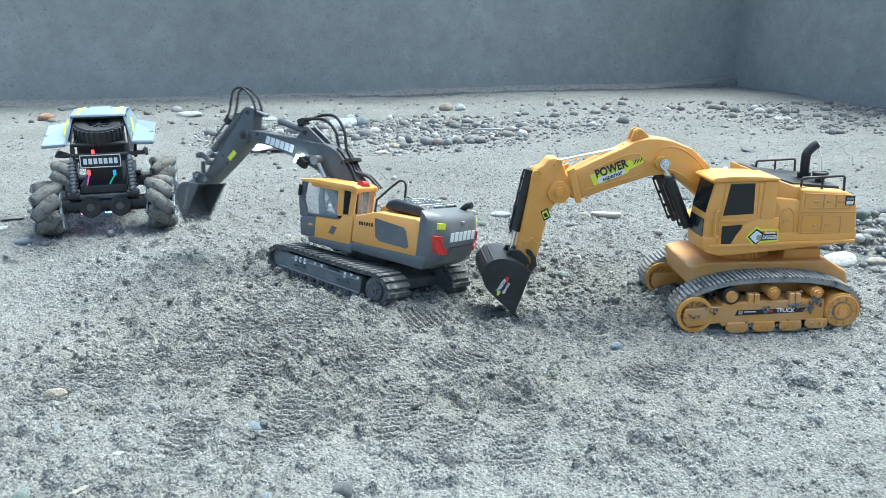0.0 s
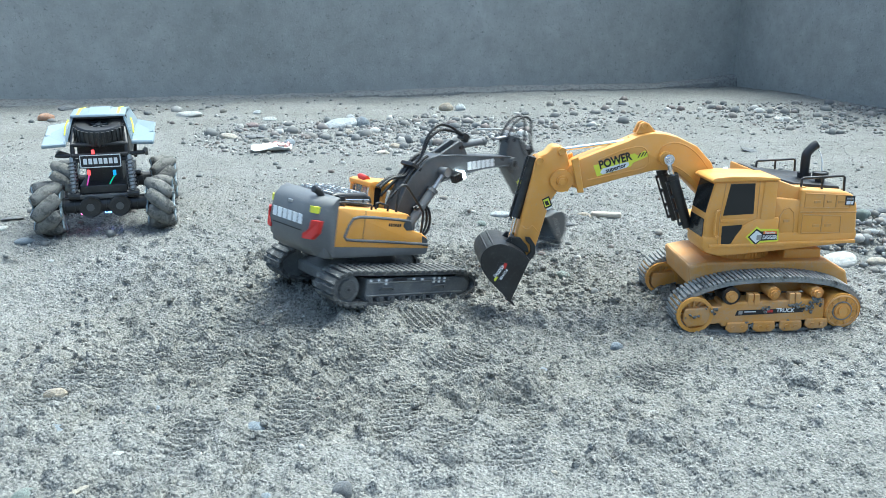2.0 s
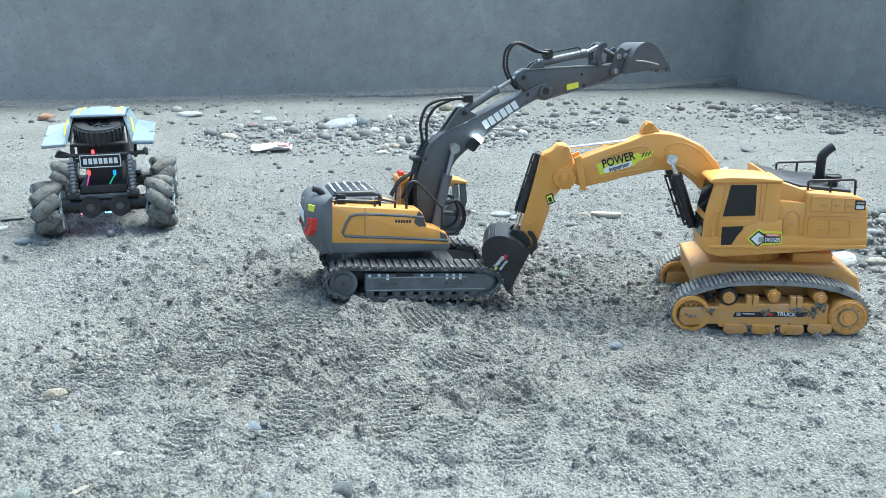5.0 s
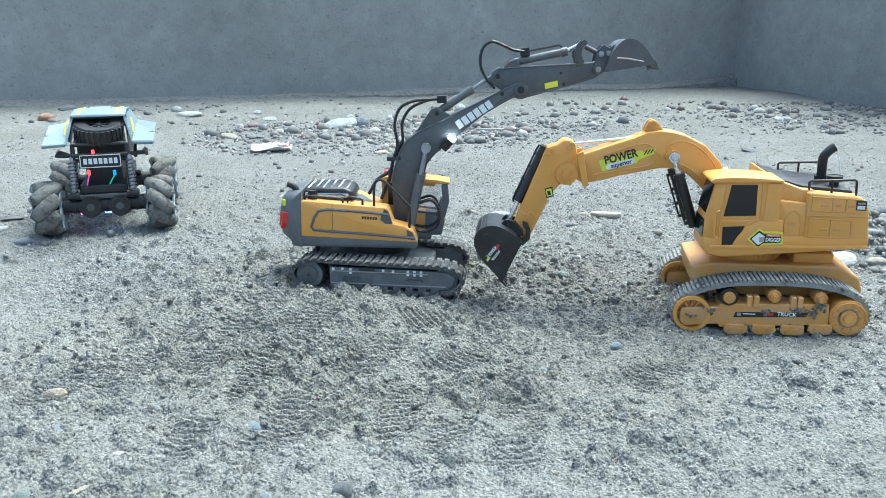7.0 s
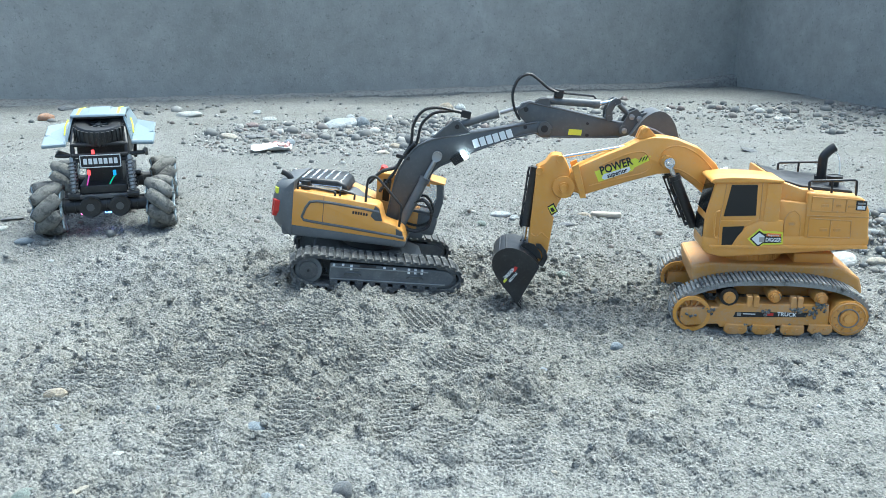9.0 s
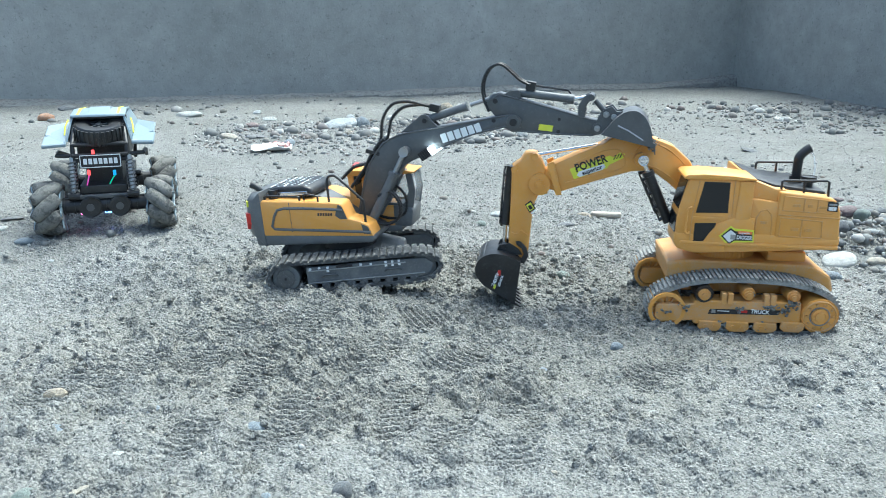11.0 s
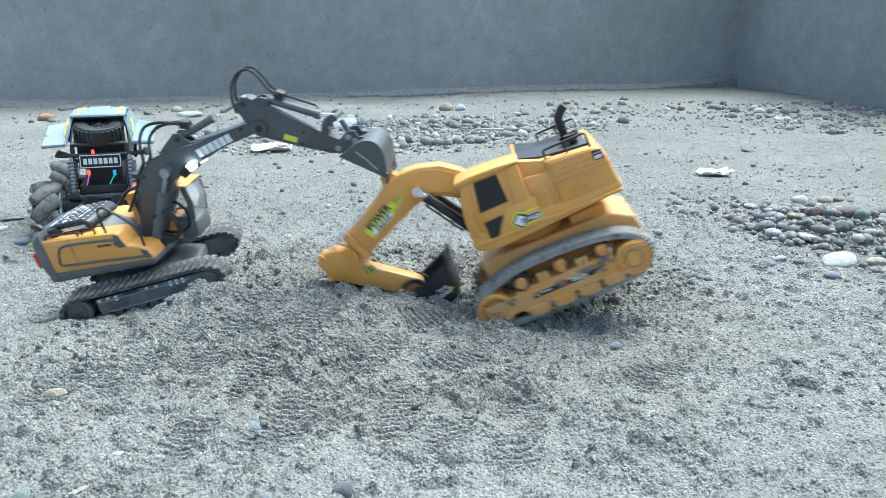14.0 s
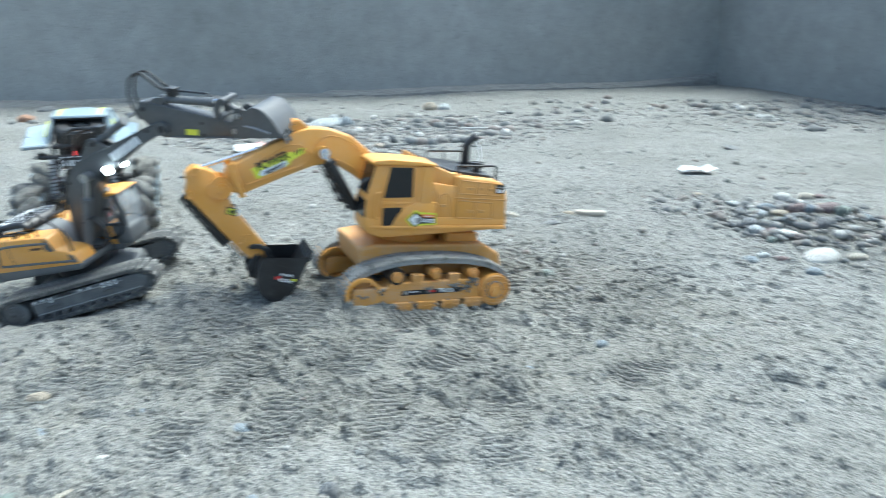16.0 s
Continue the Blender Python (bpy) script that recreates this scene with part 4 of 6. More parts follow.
def build_grey():
    root = tagged(new("toy_excavator"), "dark grey and yellow toy excavator with black arm hoses", "toy excavator", "toy excavators")
    loop = [(-96, 36.5), (-90, 48), (-75, 55), (-30, 54), (50, 53), (90, 52), (106, 46), (112, 36), (105, 25), (84, 18.5), (0, 17.5), (-56, 17.5), (-84, 22)]
    part("chassis", prism(mm([(70, 30), (70, 44), (40, 54), (-40, 54), (-72, 44), (-72, 30)]), -0.044, 0.044, 0.003), GREY_DIRTY, root)
    smooth(part("slew_ring", rod((0, 0, 0.050), (0, 0, 0.066), 0.034, 40, bevel=0.001), BLACK, root), 35)
    for s in (1, -1):
        y0, y1 = sorted((s * 0.041, s * 0.078))
        track("track", loop, y0, y1, 0.003, 48, 0.0026, 0.0066, TRACK_GREY, root, True, "sand-dusted grey plate crawler track")
        fr = prism(mm([(-50, 25), (-50, 47), (40, 47), (94, 45.5), (104, 38), (100, 27), (88, 23)]), *sorted((s * 0.045, s * 0.0745)), 0.0015)
        fo = part("track_frame", fr, GREY_DIRTY, root)
        fy = s * 74.5
        for z, x0, x1 in ((42.5, -48, 70), (27.5, -48, 92)):
            part("frame_edge", box(x0 / 1000, x1 / 1000, *sorted((fy / 1000 - s * 0.001, fy / 1000 + s * 0.0014)), (z - 0.7) / 1000, (z + 0.7) / 1000, 0.0003), STEEL, fo)
        for x in (-22, 54):
            part("frame_step", bar([(x / 1000 - 0.010, fy / 1000, 0.0335), (x / 1000 - 0.007, fy / 1000 + s * 0.002, 0.0365), (x / 1000 + 0.007, fy / 1000 + s * 0.002, 0.0365), (x / 1000 + 0.010, fy / 1000, 0.0335)], 0.0011, 6), GREY_METAL, fo)
        # black strip on the solid frame paints the shade of an opening
        part("frame_gap", box(-0.014, 0.006, *sorted((fy / 1000 - s * 0.001, fy / 1000 + s * 0.0004)), 0.0435, 0.0465), INK, fo)
        for x, z in ((-45, 45), (-34, 45.5), (-24, 45), (46, 45), (54, 45), (54, 41), (46, 41), (62, 45), (62, 41), (16, 45), (28, 44.5), (-24, 41)):
            part("white_mark", box((x - 1.5) / 1000, (x + 1.5) / 1000, *sorted((fy / 1000 - s * 0.001, fy / 1000 + s * 0.0017)), (z - 1.3) / 1000, (z + 1.3) / 1000), WHITE, fo)
        sp = smooth(part("sprocket", disc(-75, 36.5, s * 44, s * 74, 16.4, 0.0015, 32), GREY_DIRTY, root), 35)
        part("hub", disc(-75, 36.5, s * 73, s * 77, 11, 0.001, 28, disc(-75, 36.5, s * 76, s * 78, 4.2, 0.0005, 18)), GREY_METAL, sp)
        # no bore: a black disc gives the axle end its shaded hollow
        part("axle_hole", disc(-75, 36.5, s * 77, s * 78.3, 1.7, 0.0, 12), INK, sp)
        for k in range(10):
            a = 2 * math.pi * k / 10
            part("bolt", disc(-75 + 8.0 * math.cos(a), 36.5 + 8.0 * math.sin(a), s * 76, s * 77.6, 1.0, 0.0002, 8), GREY_METAL, sp)
        smooth(part("idler", disc(91, 35.5, s * 46, s * 72, 15.5, 0.0015, 30), GREY_DIRTY, root), 35)
        for k in range(9):
            x = -44 + 15.3 * k
            w = smooth(part("road_roller", disc(x, 23, s * 50, s * 75.5, 5, 0.001, 18), GREY_DIRTY, root), 35)
            part("roller_hub", disc(x, 23, s * 75, s * 78, 3.0, 0.0005, 12), GREY_METAL, w)

    house = smooth(part("house", prism(mm([(50, 70), (46, 67), (-104, 67), (-106, 84), (50, 77)]), -0.0515, 0.053, 0.0025), GREY, root), 40)
    # counterweight, rounded in plan
    bm = bmesh.new()
    prof = [(-92, 66), (-106, 67), (-119, 80), (-122, 100), (-119, 124), (-112, 132), (-92, 135)]
    rows = []
    for k in range(17):
        f = -1 + 2 * k / 16
        y = 0.0525 * f
        pull = 0.016 * max(0, abs(f) - 0.55) ** 2 / 0.2
        rows.append([bm.verts.new((min(x / 1000 + pull * (0 if x > -95 else 1), -0.092), y, z / 1000)) for x, z in prof])
    for a, b in zip(rows, rows[1:]):
        for k in range(len(prof) - 1):
            bm.faces.new((a[k], a[k + 1], b[k + 1], b[k]))
        bm.faces.new((a[-1], a[0], b[0], b[-1]))
    bm.faces.new(rows[0]), bm.faces.new(rows[-1])
    bmesh.ops.recalc_face_normals(bm, faces=bm.faces)
    cw = smooth(part("counterweight", bm, GREY, house, "rounded dark grey counterweight"), 42)
    for s in (1, -1):
        tl = prism([(-0.0505 * s, 0.112), (-0.042 * s, 0.112), (-0.040 * s, 0.098), (-0.032 * s, 0.090), (-0.032 * s, 0.083), (-0.044 * s, 0.084), (-0.049 * s, 0.094)], 0.116, 0.1222, 0.0005)
        tl.transform(Matrix(((0, -1, 0, 0), (-1, 0, 0, 0), (0, 0, 1, 0), (0, 0, 0, 1))))
        bmesh.ops.recalc_face_normals(tl, faces=tl.faces)
        tl.transform(Matrix.Translation((0, 0, 0.099)) @ Matrix.Diagonal((1, 1, 0.76, 1)) @ Matrix.Translation((0, 0, -0.099)))
        for v in tl.verts:
            v.co.x += 0.0095 * max(0, abs(v.co.y) / 0.0525 - 0.55) ** 2 / 0.2
        part("tail_light", tl, RED, cw, "red curved tail light")
        lb = box(-0.1192, -0.114, s * 0.041 - 0.0045, s * 0.041 + 0.0045, 0.116, 0.1235, 0.0004)
        for v in lb.verts:
            v.co.x += 0.010 * max(0, abs(v.co.y) / 0.0525 - 0.55) ** 2 / 0.2
        part("yellow_label", lb, LIME, cw)
    rear = Matrix(((0, 0, -1, -0.1218), (-1, 0, 0, 0), (0, 1, 0, 0.107), (0, 0, 0, 1)))
    name_blocks(cw, rear, 6, 0.0080, 0.0112, 0.0020, WHITE)
    part("seam", box(-0.1222, -0.121, -0.028, 0.028, 0.0945, 0.0955), INK, cw)
    part("rear_lamp", box(-0.1205, -0.117, -0.004, 0.004, 0.121, 0.1245, 0.001), STEEL, cw)
    # right-hand yellow body and left rear body
    right = smooth(part("side_body", prism(mm([(-93, 80), (-93, 122), (-90, 125), (10, 117.5), (14, 115), (20, 98), (36, 94), (45, 89), (50, 75)]), -0.0525, -0.020, 0.0022), YELLOW, house, "yellow right-hand body panel"), 40)
    part("stripe", bar([(x / 1000, -0.0526, z / 1000) for x, z in ((14, 109), (-5, 111), (-43, 113.5), (-62, 114), (-71, 112), (-76, 104), (-80, 92), (-77, 88.5), (-66, 87.5), (-20, 85), (47, 80.5))], 0.0017, 8), GREY, right)
    sticker("corner_window", [(14, 113), (9, 116), (4, 103), (10, 98), (19, 98)], -1, -52.4, 0.5, GREY_METAL, right)
    sticker("corner_window", [(36, 91), (44, 87.5), (47, 78), (38, 79)], -1, -52.4, 0.5, GREY_METAL, right)
    name_blocks(right, side_pose(-9, -52.6, 104.5, -1, -3), 6, 0.0023, 0.0036, 0.0010, INK)
    part("seam", box(-0.0545, -0.0539, -0.0529, -0.0522, 0.084, 0.121), GREY_METAL, right)
    left = smooth(part("side_body", prism(mm([(-93, 80), (-93, 121), (-88, 124), (-30, 121), (-4, 112), (1, 111), (1, 78)]), 0.018, 0.0532, 0.0022), YELLOW, house, "yellow left-hand body panel"), 40)
    sticker("side_grille", [(-30, 114), (-72, 111), (-76, 107), (-82, 90), (-79, 87), (-40, 88), (-34, 92)], 1, 53.2, 0.8, GREY, left, r=0.2)
    part("centre_deck", prism(mm([(-92, 80), (-92, 124), (-25, 122), (-5, 110), (18, 92), (48, 78)]), -0.0215, 0.0195, 0.001), GREY, house)
    # engine hood: dark plate with studs; their white colour paints in reflections
    hood = smooth(part("engine_hood", prism(mm([(-94, 122), (-92, 133), (-80, 137), (-42, 138), (-32, 134), (-28, 124)]), -0.033, 0.036, 0.004, 3), BLACK, house, "glossy black engine hood, its studs coloured white as glints"), 40)
    rnd = random.Random(4)
    for i in range(6):
        for j in range(7):
            x, y = -86 + i * 9.4, -27 + j * 9.3
            if rnd.random() < 0.30:
                part("stud", box(x / 1000 - 0.0012, x / 1000 + 0.0012, y / 1000 - 0.0038, y / 1000 + 0.0038, 0.1340 + 0.0023 * (x > -88), 0.1374 + 0.0012 * (x > -70), 0.0004), WHITE, hood)
            else:
                part("stud", rod((x / 1000, y / 1000, 0.133), (x / 1000, y / 1000, 0.1378 + (0.0008 if -75 < x < -40 else -0.0006)), 0.0013, 8), WHITE, hood)
    part("hood_trim", box(-0.090, -0.036, -0.0345, -0.0325, 0.126, 0.131, 0.0008), CHROME, hood)
    part("hood_trim", box(-0.0955, -0.0935, -0.028, 0.030, 0.127, 0.131, 0.0008), CHROME, hood)
    bm = bar(spline([(-0.100, -0.030, 0.128), (-0.101, -0.030, 0.134), (-0.106, -0.030, 0.139), (-0.112, -0.030, 0.141)], 4), 0.0040, 12)
    smooth(part("exhaust_pipe", bm, BLACK, house), 50)
    smooth(part("filler_cap", rod((-0.080, -0.038, 0.122), (-0.080, -0.038, 0.134), 0.006, 16, bevel=0.001), BLACK, house), 40)
    for x0, x1 in ((-88, -42), (-36, -18)):
        part("grab_rail", bar([(x0 / 1000, -0.047, 0.122), (x0 / 1000, -0.047, 0.1285), (x0 / 1000 + 0.003, -0.047, 0.1295), (x1 / 1000 - 0.003, -0.047, 0.127), (x1 / 1000, -0.047, 0.126), (x1 / 1000, -0.047, 0.118)], 0.0014, 8), BLACK, house)
    bm = bar(spline([(-0.004, -0.046, 0.117), (-0.004, -0.046, 0.138), (-0.002, -0.046, 0.148), (0.004, -0.046, 0.1505), (0.011, -0.046, 0.147), (0.036, -0.046, 0.122), (0.0395, -0.046, 0.116), (0.0395, -0.046, 0.092)], 4), 0.0016, 8)
    smooth(part("guard_rail", bm, BLACK, house), 50)

    # cab
    cab = smooth(part("cab", prism(mm([(2, 74), (2, 110), (18, 109), (22, 101), (58, 99), (60, 96), (58, 70)]), 0.0125, 0.0535, 0.002), YELLOW, house, "yellow cab with clear windows"), 40)
    smooth(part("cab_nose", prism(mm([(57, 70), (57, 99), (70, 97), (82, 95), (84, 90), (80, 70)]), 0.0120, 0.0540, 0.003), GREY, cab, "dark grey cab nose"), 40)
    smooth(part("cab_base", prism(mm([(-2, 64), (-2, 75), (67, 72), (66, 64)]), 0.012, 0.0542, 0.0012), GREY, cab), 40)
    smooth(part("roof", prism(mm([(0, 138.5), (0, 144), (6, 146), (70, 143.5), (89, 140.5), (89, 138.5), (60, 137.5)]), 0.011, 0.055, 0.0014), YELLOW, cab), 40)
    for y in (0.0505, 0.0130):
        part("pillar", prism(mm([(18, 107), (26, 105), (29, 139), (20, 140)]), y, y + 0.003, 0.0008), YELLOW, cab)
        part("pillar", prism(mm([(2, 107), (10, 107), (9, 140), (1, 140)]), y, y + 0.003, 0.0008), YELLOW, cab)
        part("pillar", prism(mm([(70, 96), (84, 94), (89, 116), (86, 138), (78, 138), (80, 116)]), y, y + 0.0032, 0.0008), GREY, cab)
        part("pillar", prism(mm([(26, 101), (74, 97), (75, 100), (27, 104)]), y, y + 0.0032, 0.0006), GREY, cab)
        part("pillar", prism(mm([(26, 135.5), (70, 134.5), (70, 139), (26, 139)]), y, y + 0.0032, 0.0006), YELLOW, cab)
        part("window", prism(mm([(26, 104), (74, 99), (81, 116), (79, 136), (27, 137)]), y + 0.001, y + 0.0016), CLEAR_GLASS, cab)
        part("window", prism(mm([(8, 110), (20, 108), (22, 139), (8, 139)]), y + 0.001, y + 0.0016), DARK_GLASS, cab)
    part("windscreen", prism(mm([(83, 96), (88, 116), (85.5, 138), (86.1, 138), (88.7, 116), (83.7, 96)]), 0.016, 0.0505), CLEAR_GLASS, cab)
    part("back_window", box(0.0030, 0.0038, 0.017, 0.050, 0.110, 0.139), CLEAR_GLASS, cab)
    smooth(part("seat", prism(mm([(22, 92), (46, 92), (46, 105), (33, 106), (30, 126), (22, 126)]), 0.024, 0.044, 0.003), BLACK, cab), 40)
    smooth(part("doll", prism(mm([(32, 104), (42, 104), (42, 116), (39, 124), (33, 124), (31, 116)]), 0.028, 0.040, 0.004), RED, cab, "plain red moulded figure"), 40)
    sticker("vent", [(24, 91), (32, 92), (36, 82), (28, 81)], 1, 53.3, 0.5, GREY, cab)
    sticker("door_handle", [(62, 88), (68, 88), (68, 85.5), (62, 85.5)], 1, 53.3, 1.2, YELLOW, cab)
    name_blocks(left, side_pose(-18, 53.3, 104, 1, 4), 6, 0.0026, 0.0042, 0.0010, INK)
    part("wiper", rod((0.002, 0.047, 0.112), (0.004, 0.047, 0.136), 0.0012, 6), BLACK, cab)
    smooth(part("beacon", rod((0.006, 0.028, 0.1465), (0.006, 0.040, 0.1475), 0.0042, 16, bevel=0.0015), RED, cab, "red roof beacon"), 50)
    part("mirror", box(0.083, 0.086, 0.055, 0.060, 0.120, 0.134, 0.001), BLACK, cab)

    # boom
    ol = [(20, 90), (34, 86), (42, 92), (48, 112), (57, 144), (66, 168), (76, 178), (92, 189), (139, 223), (178, 243), (192, 245), (193, 254), (183, 259), (172, 256), (120, 233), (80, 216), (62, 208), (48, 200), (34, 187), (25, 167), (20, 146)]
    boom = shifted(smooth(part("boom", prism(mm(ol), -0.0105, 0.0105, 0.0012, 2), GREY_METAL, root, "bent dark grey metal boom"), 40), GB)
    for s in (1, -1):
        edge = [(20, 95), (20, 146), (25, 166), (34, 186), (48, 199), (62, 207), (80, 215), (120, 232), (172, 255)]
        shifted(part("flange", bar([(x / 1000, s * 0.0105, z / 1000) for x, z in spline2(edge)], 0.0011, 6), GREY_METAL, boom), GB)
        edge = [(42, 94), (57, 144), (66, 168), (92, 190), (139, 224), (178, 244)]
        shifted(part("flange", bar([(x / 1000, s * 0.0105, z / 1000) for x, z in spline2(edge)], 0.0011, 6), GREY_METAL, boom), GB)
        shifted(smooth(part("pivot_boss", disc(183, 250, s * 10, s * 13.5, 8.5, 0.001, 22), GREY_METAL, boom), 35), GB)
        shifted(part("pivot_bolt", disc(183, 250, s * 13, s * 14.6, 4.4, 0.0005, 14), INK, boom), GB)
        shifted(smooth(part("ram_boss", disc(64, 185, s * 10, s * 21, 5.6, 0.001, 16), STEEL, boom), 35), GB)
        # holes are not cut: black discs carry their inner shade as colour
        for x, z in ((106, 210), (160, 246)):
            shifted(part("hole", disc(x, z, s * 10, s * 10.8, 2.4, 0, 14), INK, boom), GB)
        nb = side_pose(125, 10.7 * s, 222.5, s, -33.5 * s)
        for k in range(6):
            o = (k - 2.5) * 8.6
            bm = box(-0.0035, 0.0035, -0.0054, 0.0054, -0.0003, 0.0004, 0.0005)
            bm.transform(Matrix.Translation((o * 0.86 / 1000 if s < 0 else -o * 0.86 / 1000, 0, (o if s < 0 else -o) * 0.50 / 1000)) @ nb)
            shifted(part("name_block", bm, WHITE, boom), GB)
        lamp = part("work_lamp", prism(mm([(80, 186), (88, 179), (98, 189), (90, 197)]), s * 0.0105, s * 0.019, 0.001), BLACK, boom, "black ribbed work lamp, lit")
        for k in range(5):
            f = 2 + 3.2 * k
            part("fin", prism(mm([(80 + f * 0.6, 186 + f * 0.66), (88 + f * 0.6, 179 + f * 0.66), (88.8 + f * 0.6, 179.8 + f * 0.66), (80.8 + f * 0.6, 186.8 + f * 0.66)]), s * 0.0185, s * 0.0198), BLACK, lamp)
        part("lens", prism(mm([(91.0, 196.0), (98.0, 189.6), (101.5, 193.5), (94.5, 200)]), s * 0.0115, s * 0.018), LAMP_GLOW, lamp, "white lit lamp lens")
        shifted(lamp, GB)
        for c in lamp.children:
            shifted(c, GB)
    br = prism(mm([(52, 204), (73, 232), (80, 233), (87, 228), (98, 222)]), -0.010, -0.006, 0.0008)
    prism(mm([(52, 204), (73, 232), (80, 233), (87, 228), (98, 222)]), 0.006, 0.010, 0.0008, 2, br)
    shifted(part("ram_bracket", br, GREY_METAL, boom), GB)
    shifted(part("bracket_pin", disc(79, 226, -12, 12, 3, 0.0005, 14), INK, boom), GB)
    for k, y in enumerate((-0.0085, -0.003, 0.003, 0.0085)):
        corrugated([(0.004, y, 0.122), (0.012, y, 0.140), (0.0165, y, 0.150), (0.021, y, 0.168), (0.029, y, 0.186), (0.034, y, 0.192)] if k in (0, 3) else
                   [(-0.012, y, 0.128), (0.000, y, 0.146), (0.0165, y, 0.156), (0.0215, y, 0.170), (0.028 + 0.006 * (k - 1), y, 0.190), (0.026 + 0.009 * (k - 1), y, 0.214), (0.034 + 0.008 * (k - 1), y, 0.234 - 0.006 * (k - 1)), (0.052, y, 0.242 - 0.006 * (k - 1)), (0.074, y, 0.243), (0.086, y, 0.243)], 0.0022, BLACK, boom, pivot=GB)
    shifted(part("hose_clip", box(0.014, 0.032, -0.011, 0.011, 0.170, 0.175, 0.0008), BLACK, boom), GB)
    shifted(part("hose_block", box(0.080, 0.092, -0.006, 0.006, 0.238, 0.247, 0.001), BLACK, boom), GB)

    # stick
    ol = [(174, 241), (183, 238), (192, 240), (275, 253), (284, 258), (286, 266), (282, 273), (272, 272), (168, 279), (160, 280), (152, 276), (147, 266), (150, 260)]
    arm = shifted(smooth(part("stick", prism(mm(ol), -0.0085, 0.0085, 0.0012, 2), GREY_METAL, root, "dark grey metal stick"), 40), GA)
    for s in (1, -1):
        for ed in ([(150, 268), (160, 278), (215, 275), (270, 271)], [(192, 241), (235, 247), (275, 254)]):
            shifted(part("flange", bar([(x / 1000, s * 0.0085, z / 1000) for x, z in ed], 0.001, 6), GREY_METAL, arm), GA)
        # black discs on the solid stick, coloured as the shade in holes
        for x, z, r in ((157, 269, 3), (236, 250, 2.2), (234, 264, 1.8)):
            shifted(part("hole", disc(x, z, s * 8, s * 8.9, r, 0, 12), INK, arm), GA)
        shifted(smooth(part("pivot_boss", disc(279, 263, s * 8, s * 12, 6.5, 0.001, 20, disc(279, 263, s * 11, s * 13, 3, 0.0004, 12)), GREY_METAL, arm), 35), GA)
        shifted(sticker("yellow_label", [(213, 254), (229, 255.5), (229, 248.5), (213, 247)], s, 8.5 * s, 0.3, LIME, arm), GA)
        lk = closed_link(mm([(258, 274), (256, 284), (259, 293), (264, 297)]), s * 0.009, s * 0.013, 0.0042)
        shifted(smooth(part("link", lk, GREY_METAL, arm), 40), GA)
    br = prism(mm([(160, 274), (172, 285), (182, 287), (186, 278)]), -0.0085, -0.005, 0.0008)
    prism(mm([(160, 274), (172, 285), (182, 287), (186, 278)]), 0.005, 0.0085, 0.0008, 2, br)
    shifted(part("ram_bracket", br, GREY_METAL, arm), GA)
    bm = rod((0.180, 0, 0.2835), (0.243, 0, 0.2885), 0.0048, 16, bevel=0.0006)
    rod((0.238, 0, 0.288), (0.245, 0, 0.2887), 0.0056, 16, bm, bevel=0.0005)
    shifted(smooth(part("bucket_ram", bm, GREY, arm), 40), GA)
    shifted(smooth(part("ram_stem", rod((0.243, 0, 0.2885), (0.264, 0, 0.296), 0.0025, 12), CHROME, arm), 40), GA)
    shifted(smooth(part("link_pin", disc(264, 296, -14, 14, 3.6, 0.0006, 16, disc(258, 275, -14, 14, 3.6, 0.0006, 16)), GREY_METAL, arm), 35), GA)
    shifted(part("hose_block", box(0.188, 0.199, -0.006, 0.006, 0.289, 0.299, 0.001), BLACK, arm), GA)
    shifted(part("ram_pipe", bar([(0.196, 0.003, 0.2945), (0.236, 0.003, 0.297), (0.240, 0.003, 0.294)], 0.0013, 6), BLACK, arm), GA)
    for y in (-0.006, 0.006):
        corrugated([(0.152, y, 0.255), (0.143, y, 0.268), (0.138, y, 0.285), (0.142, y, 0.303), (0.154, y, 0.311), (0.168, y, 0.305), (0.180, y, 0.298), (0.192, y, 0.295)], 0.0019, BLACK, arm, pivot=GA)

    # bucket
    prof = [(286, 259), (291, 270), (297, 284), (306, 296), (318, 302), (331, 299), (343, 288), (351, 275), (357, 264)]
    bucket = smooth(part("bucket", bucket_shell(prof, 0.028, 0.002, 6, GK), GREY_METAL, root, "dark grey metal toothed bucket"), 40)
    for s in (1, -1):
        ear = prism(mm([(273, 262), (275, 275), (279, 290), (288, 297), (296, 292), (304, 296), (300, 280), (292, 262), (283, 256)]), s * 0.0095, s * 0.0125, 0.0008)
        shifted(part("hinge_ear", ear, GREY_METAL, bucket), GK)
        for x, z in ((279, 263), (284, 284), (295, 284)):
            shifted(smooth(part("ear_bolt", disc(x, z, s * 12, s * 14.5, 4.0, 0.0006, 16, disc(x, z, s * 14, s * 15.2, 2.2, 0.0003, 6)), STEEL, bucket), 35), GK)
        shifted(part("cheek_edge", bar([(x / 1000, s * 0.0278, z / 1000) for x, z in ((303, 277), (318, 275), (340, 269))], 0.0013, 6), STEEL, bucket), GK)
    shifted(smooth(part("upper_link", rod((0.264, 0, 0.296), (0.284, 0, 0.284), 0.0036, 12), GREY_METAL, bucket), 40), GK)
    rnd = random.Random(31)
    bm = bmesh.new()
    for _ in range(90):
        k = bmesh.new()
        bmesh.ops.create_icosphere(k, subdivisions=1, radius=rnd.uniform(0.0006, 0.0022))
        k.transform(Matrix.Translation(((354 + rnd.gauss(0, 4)) / 1000, rnd.uniform(-0.024, 0.024), (266 + rnd.gauss(0, 4)) / 1000)))
        merge(bm, k)
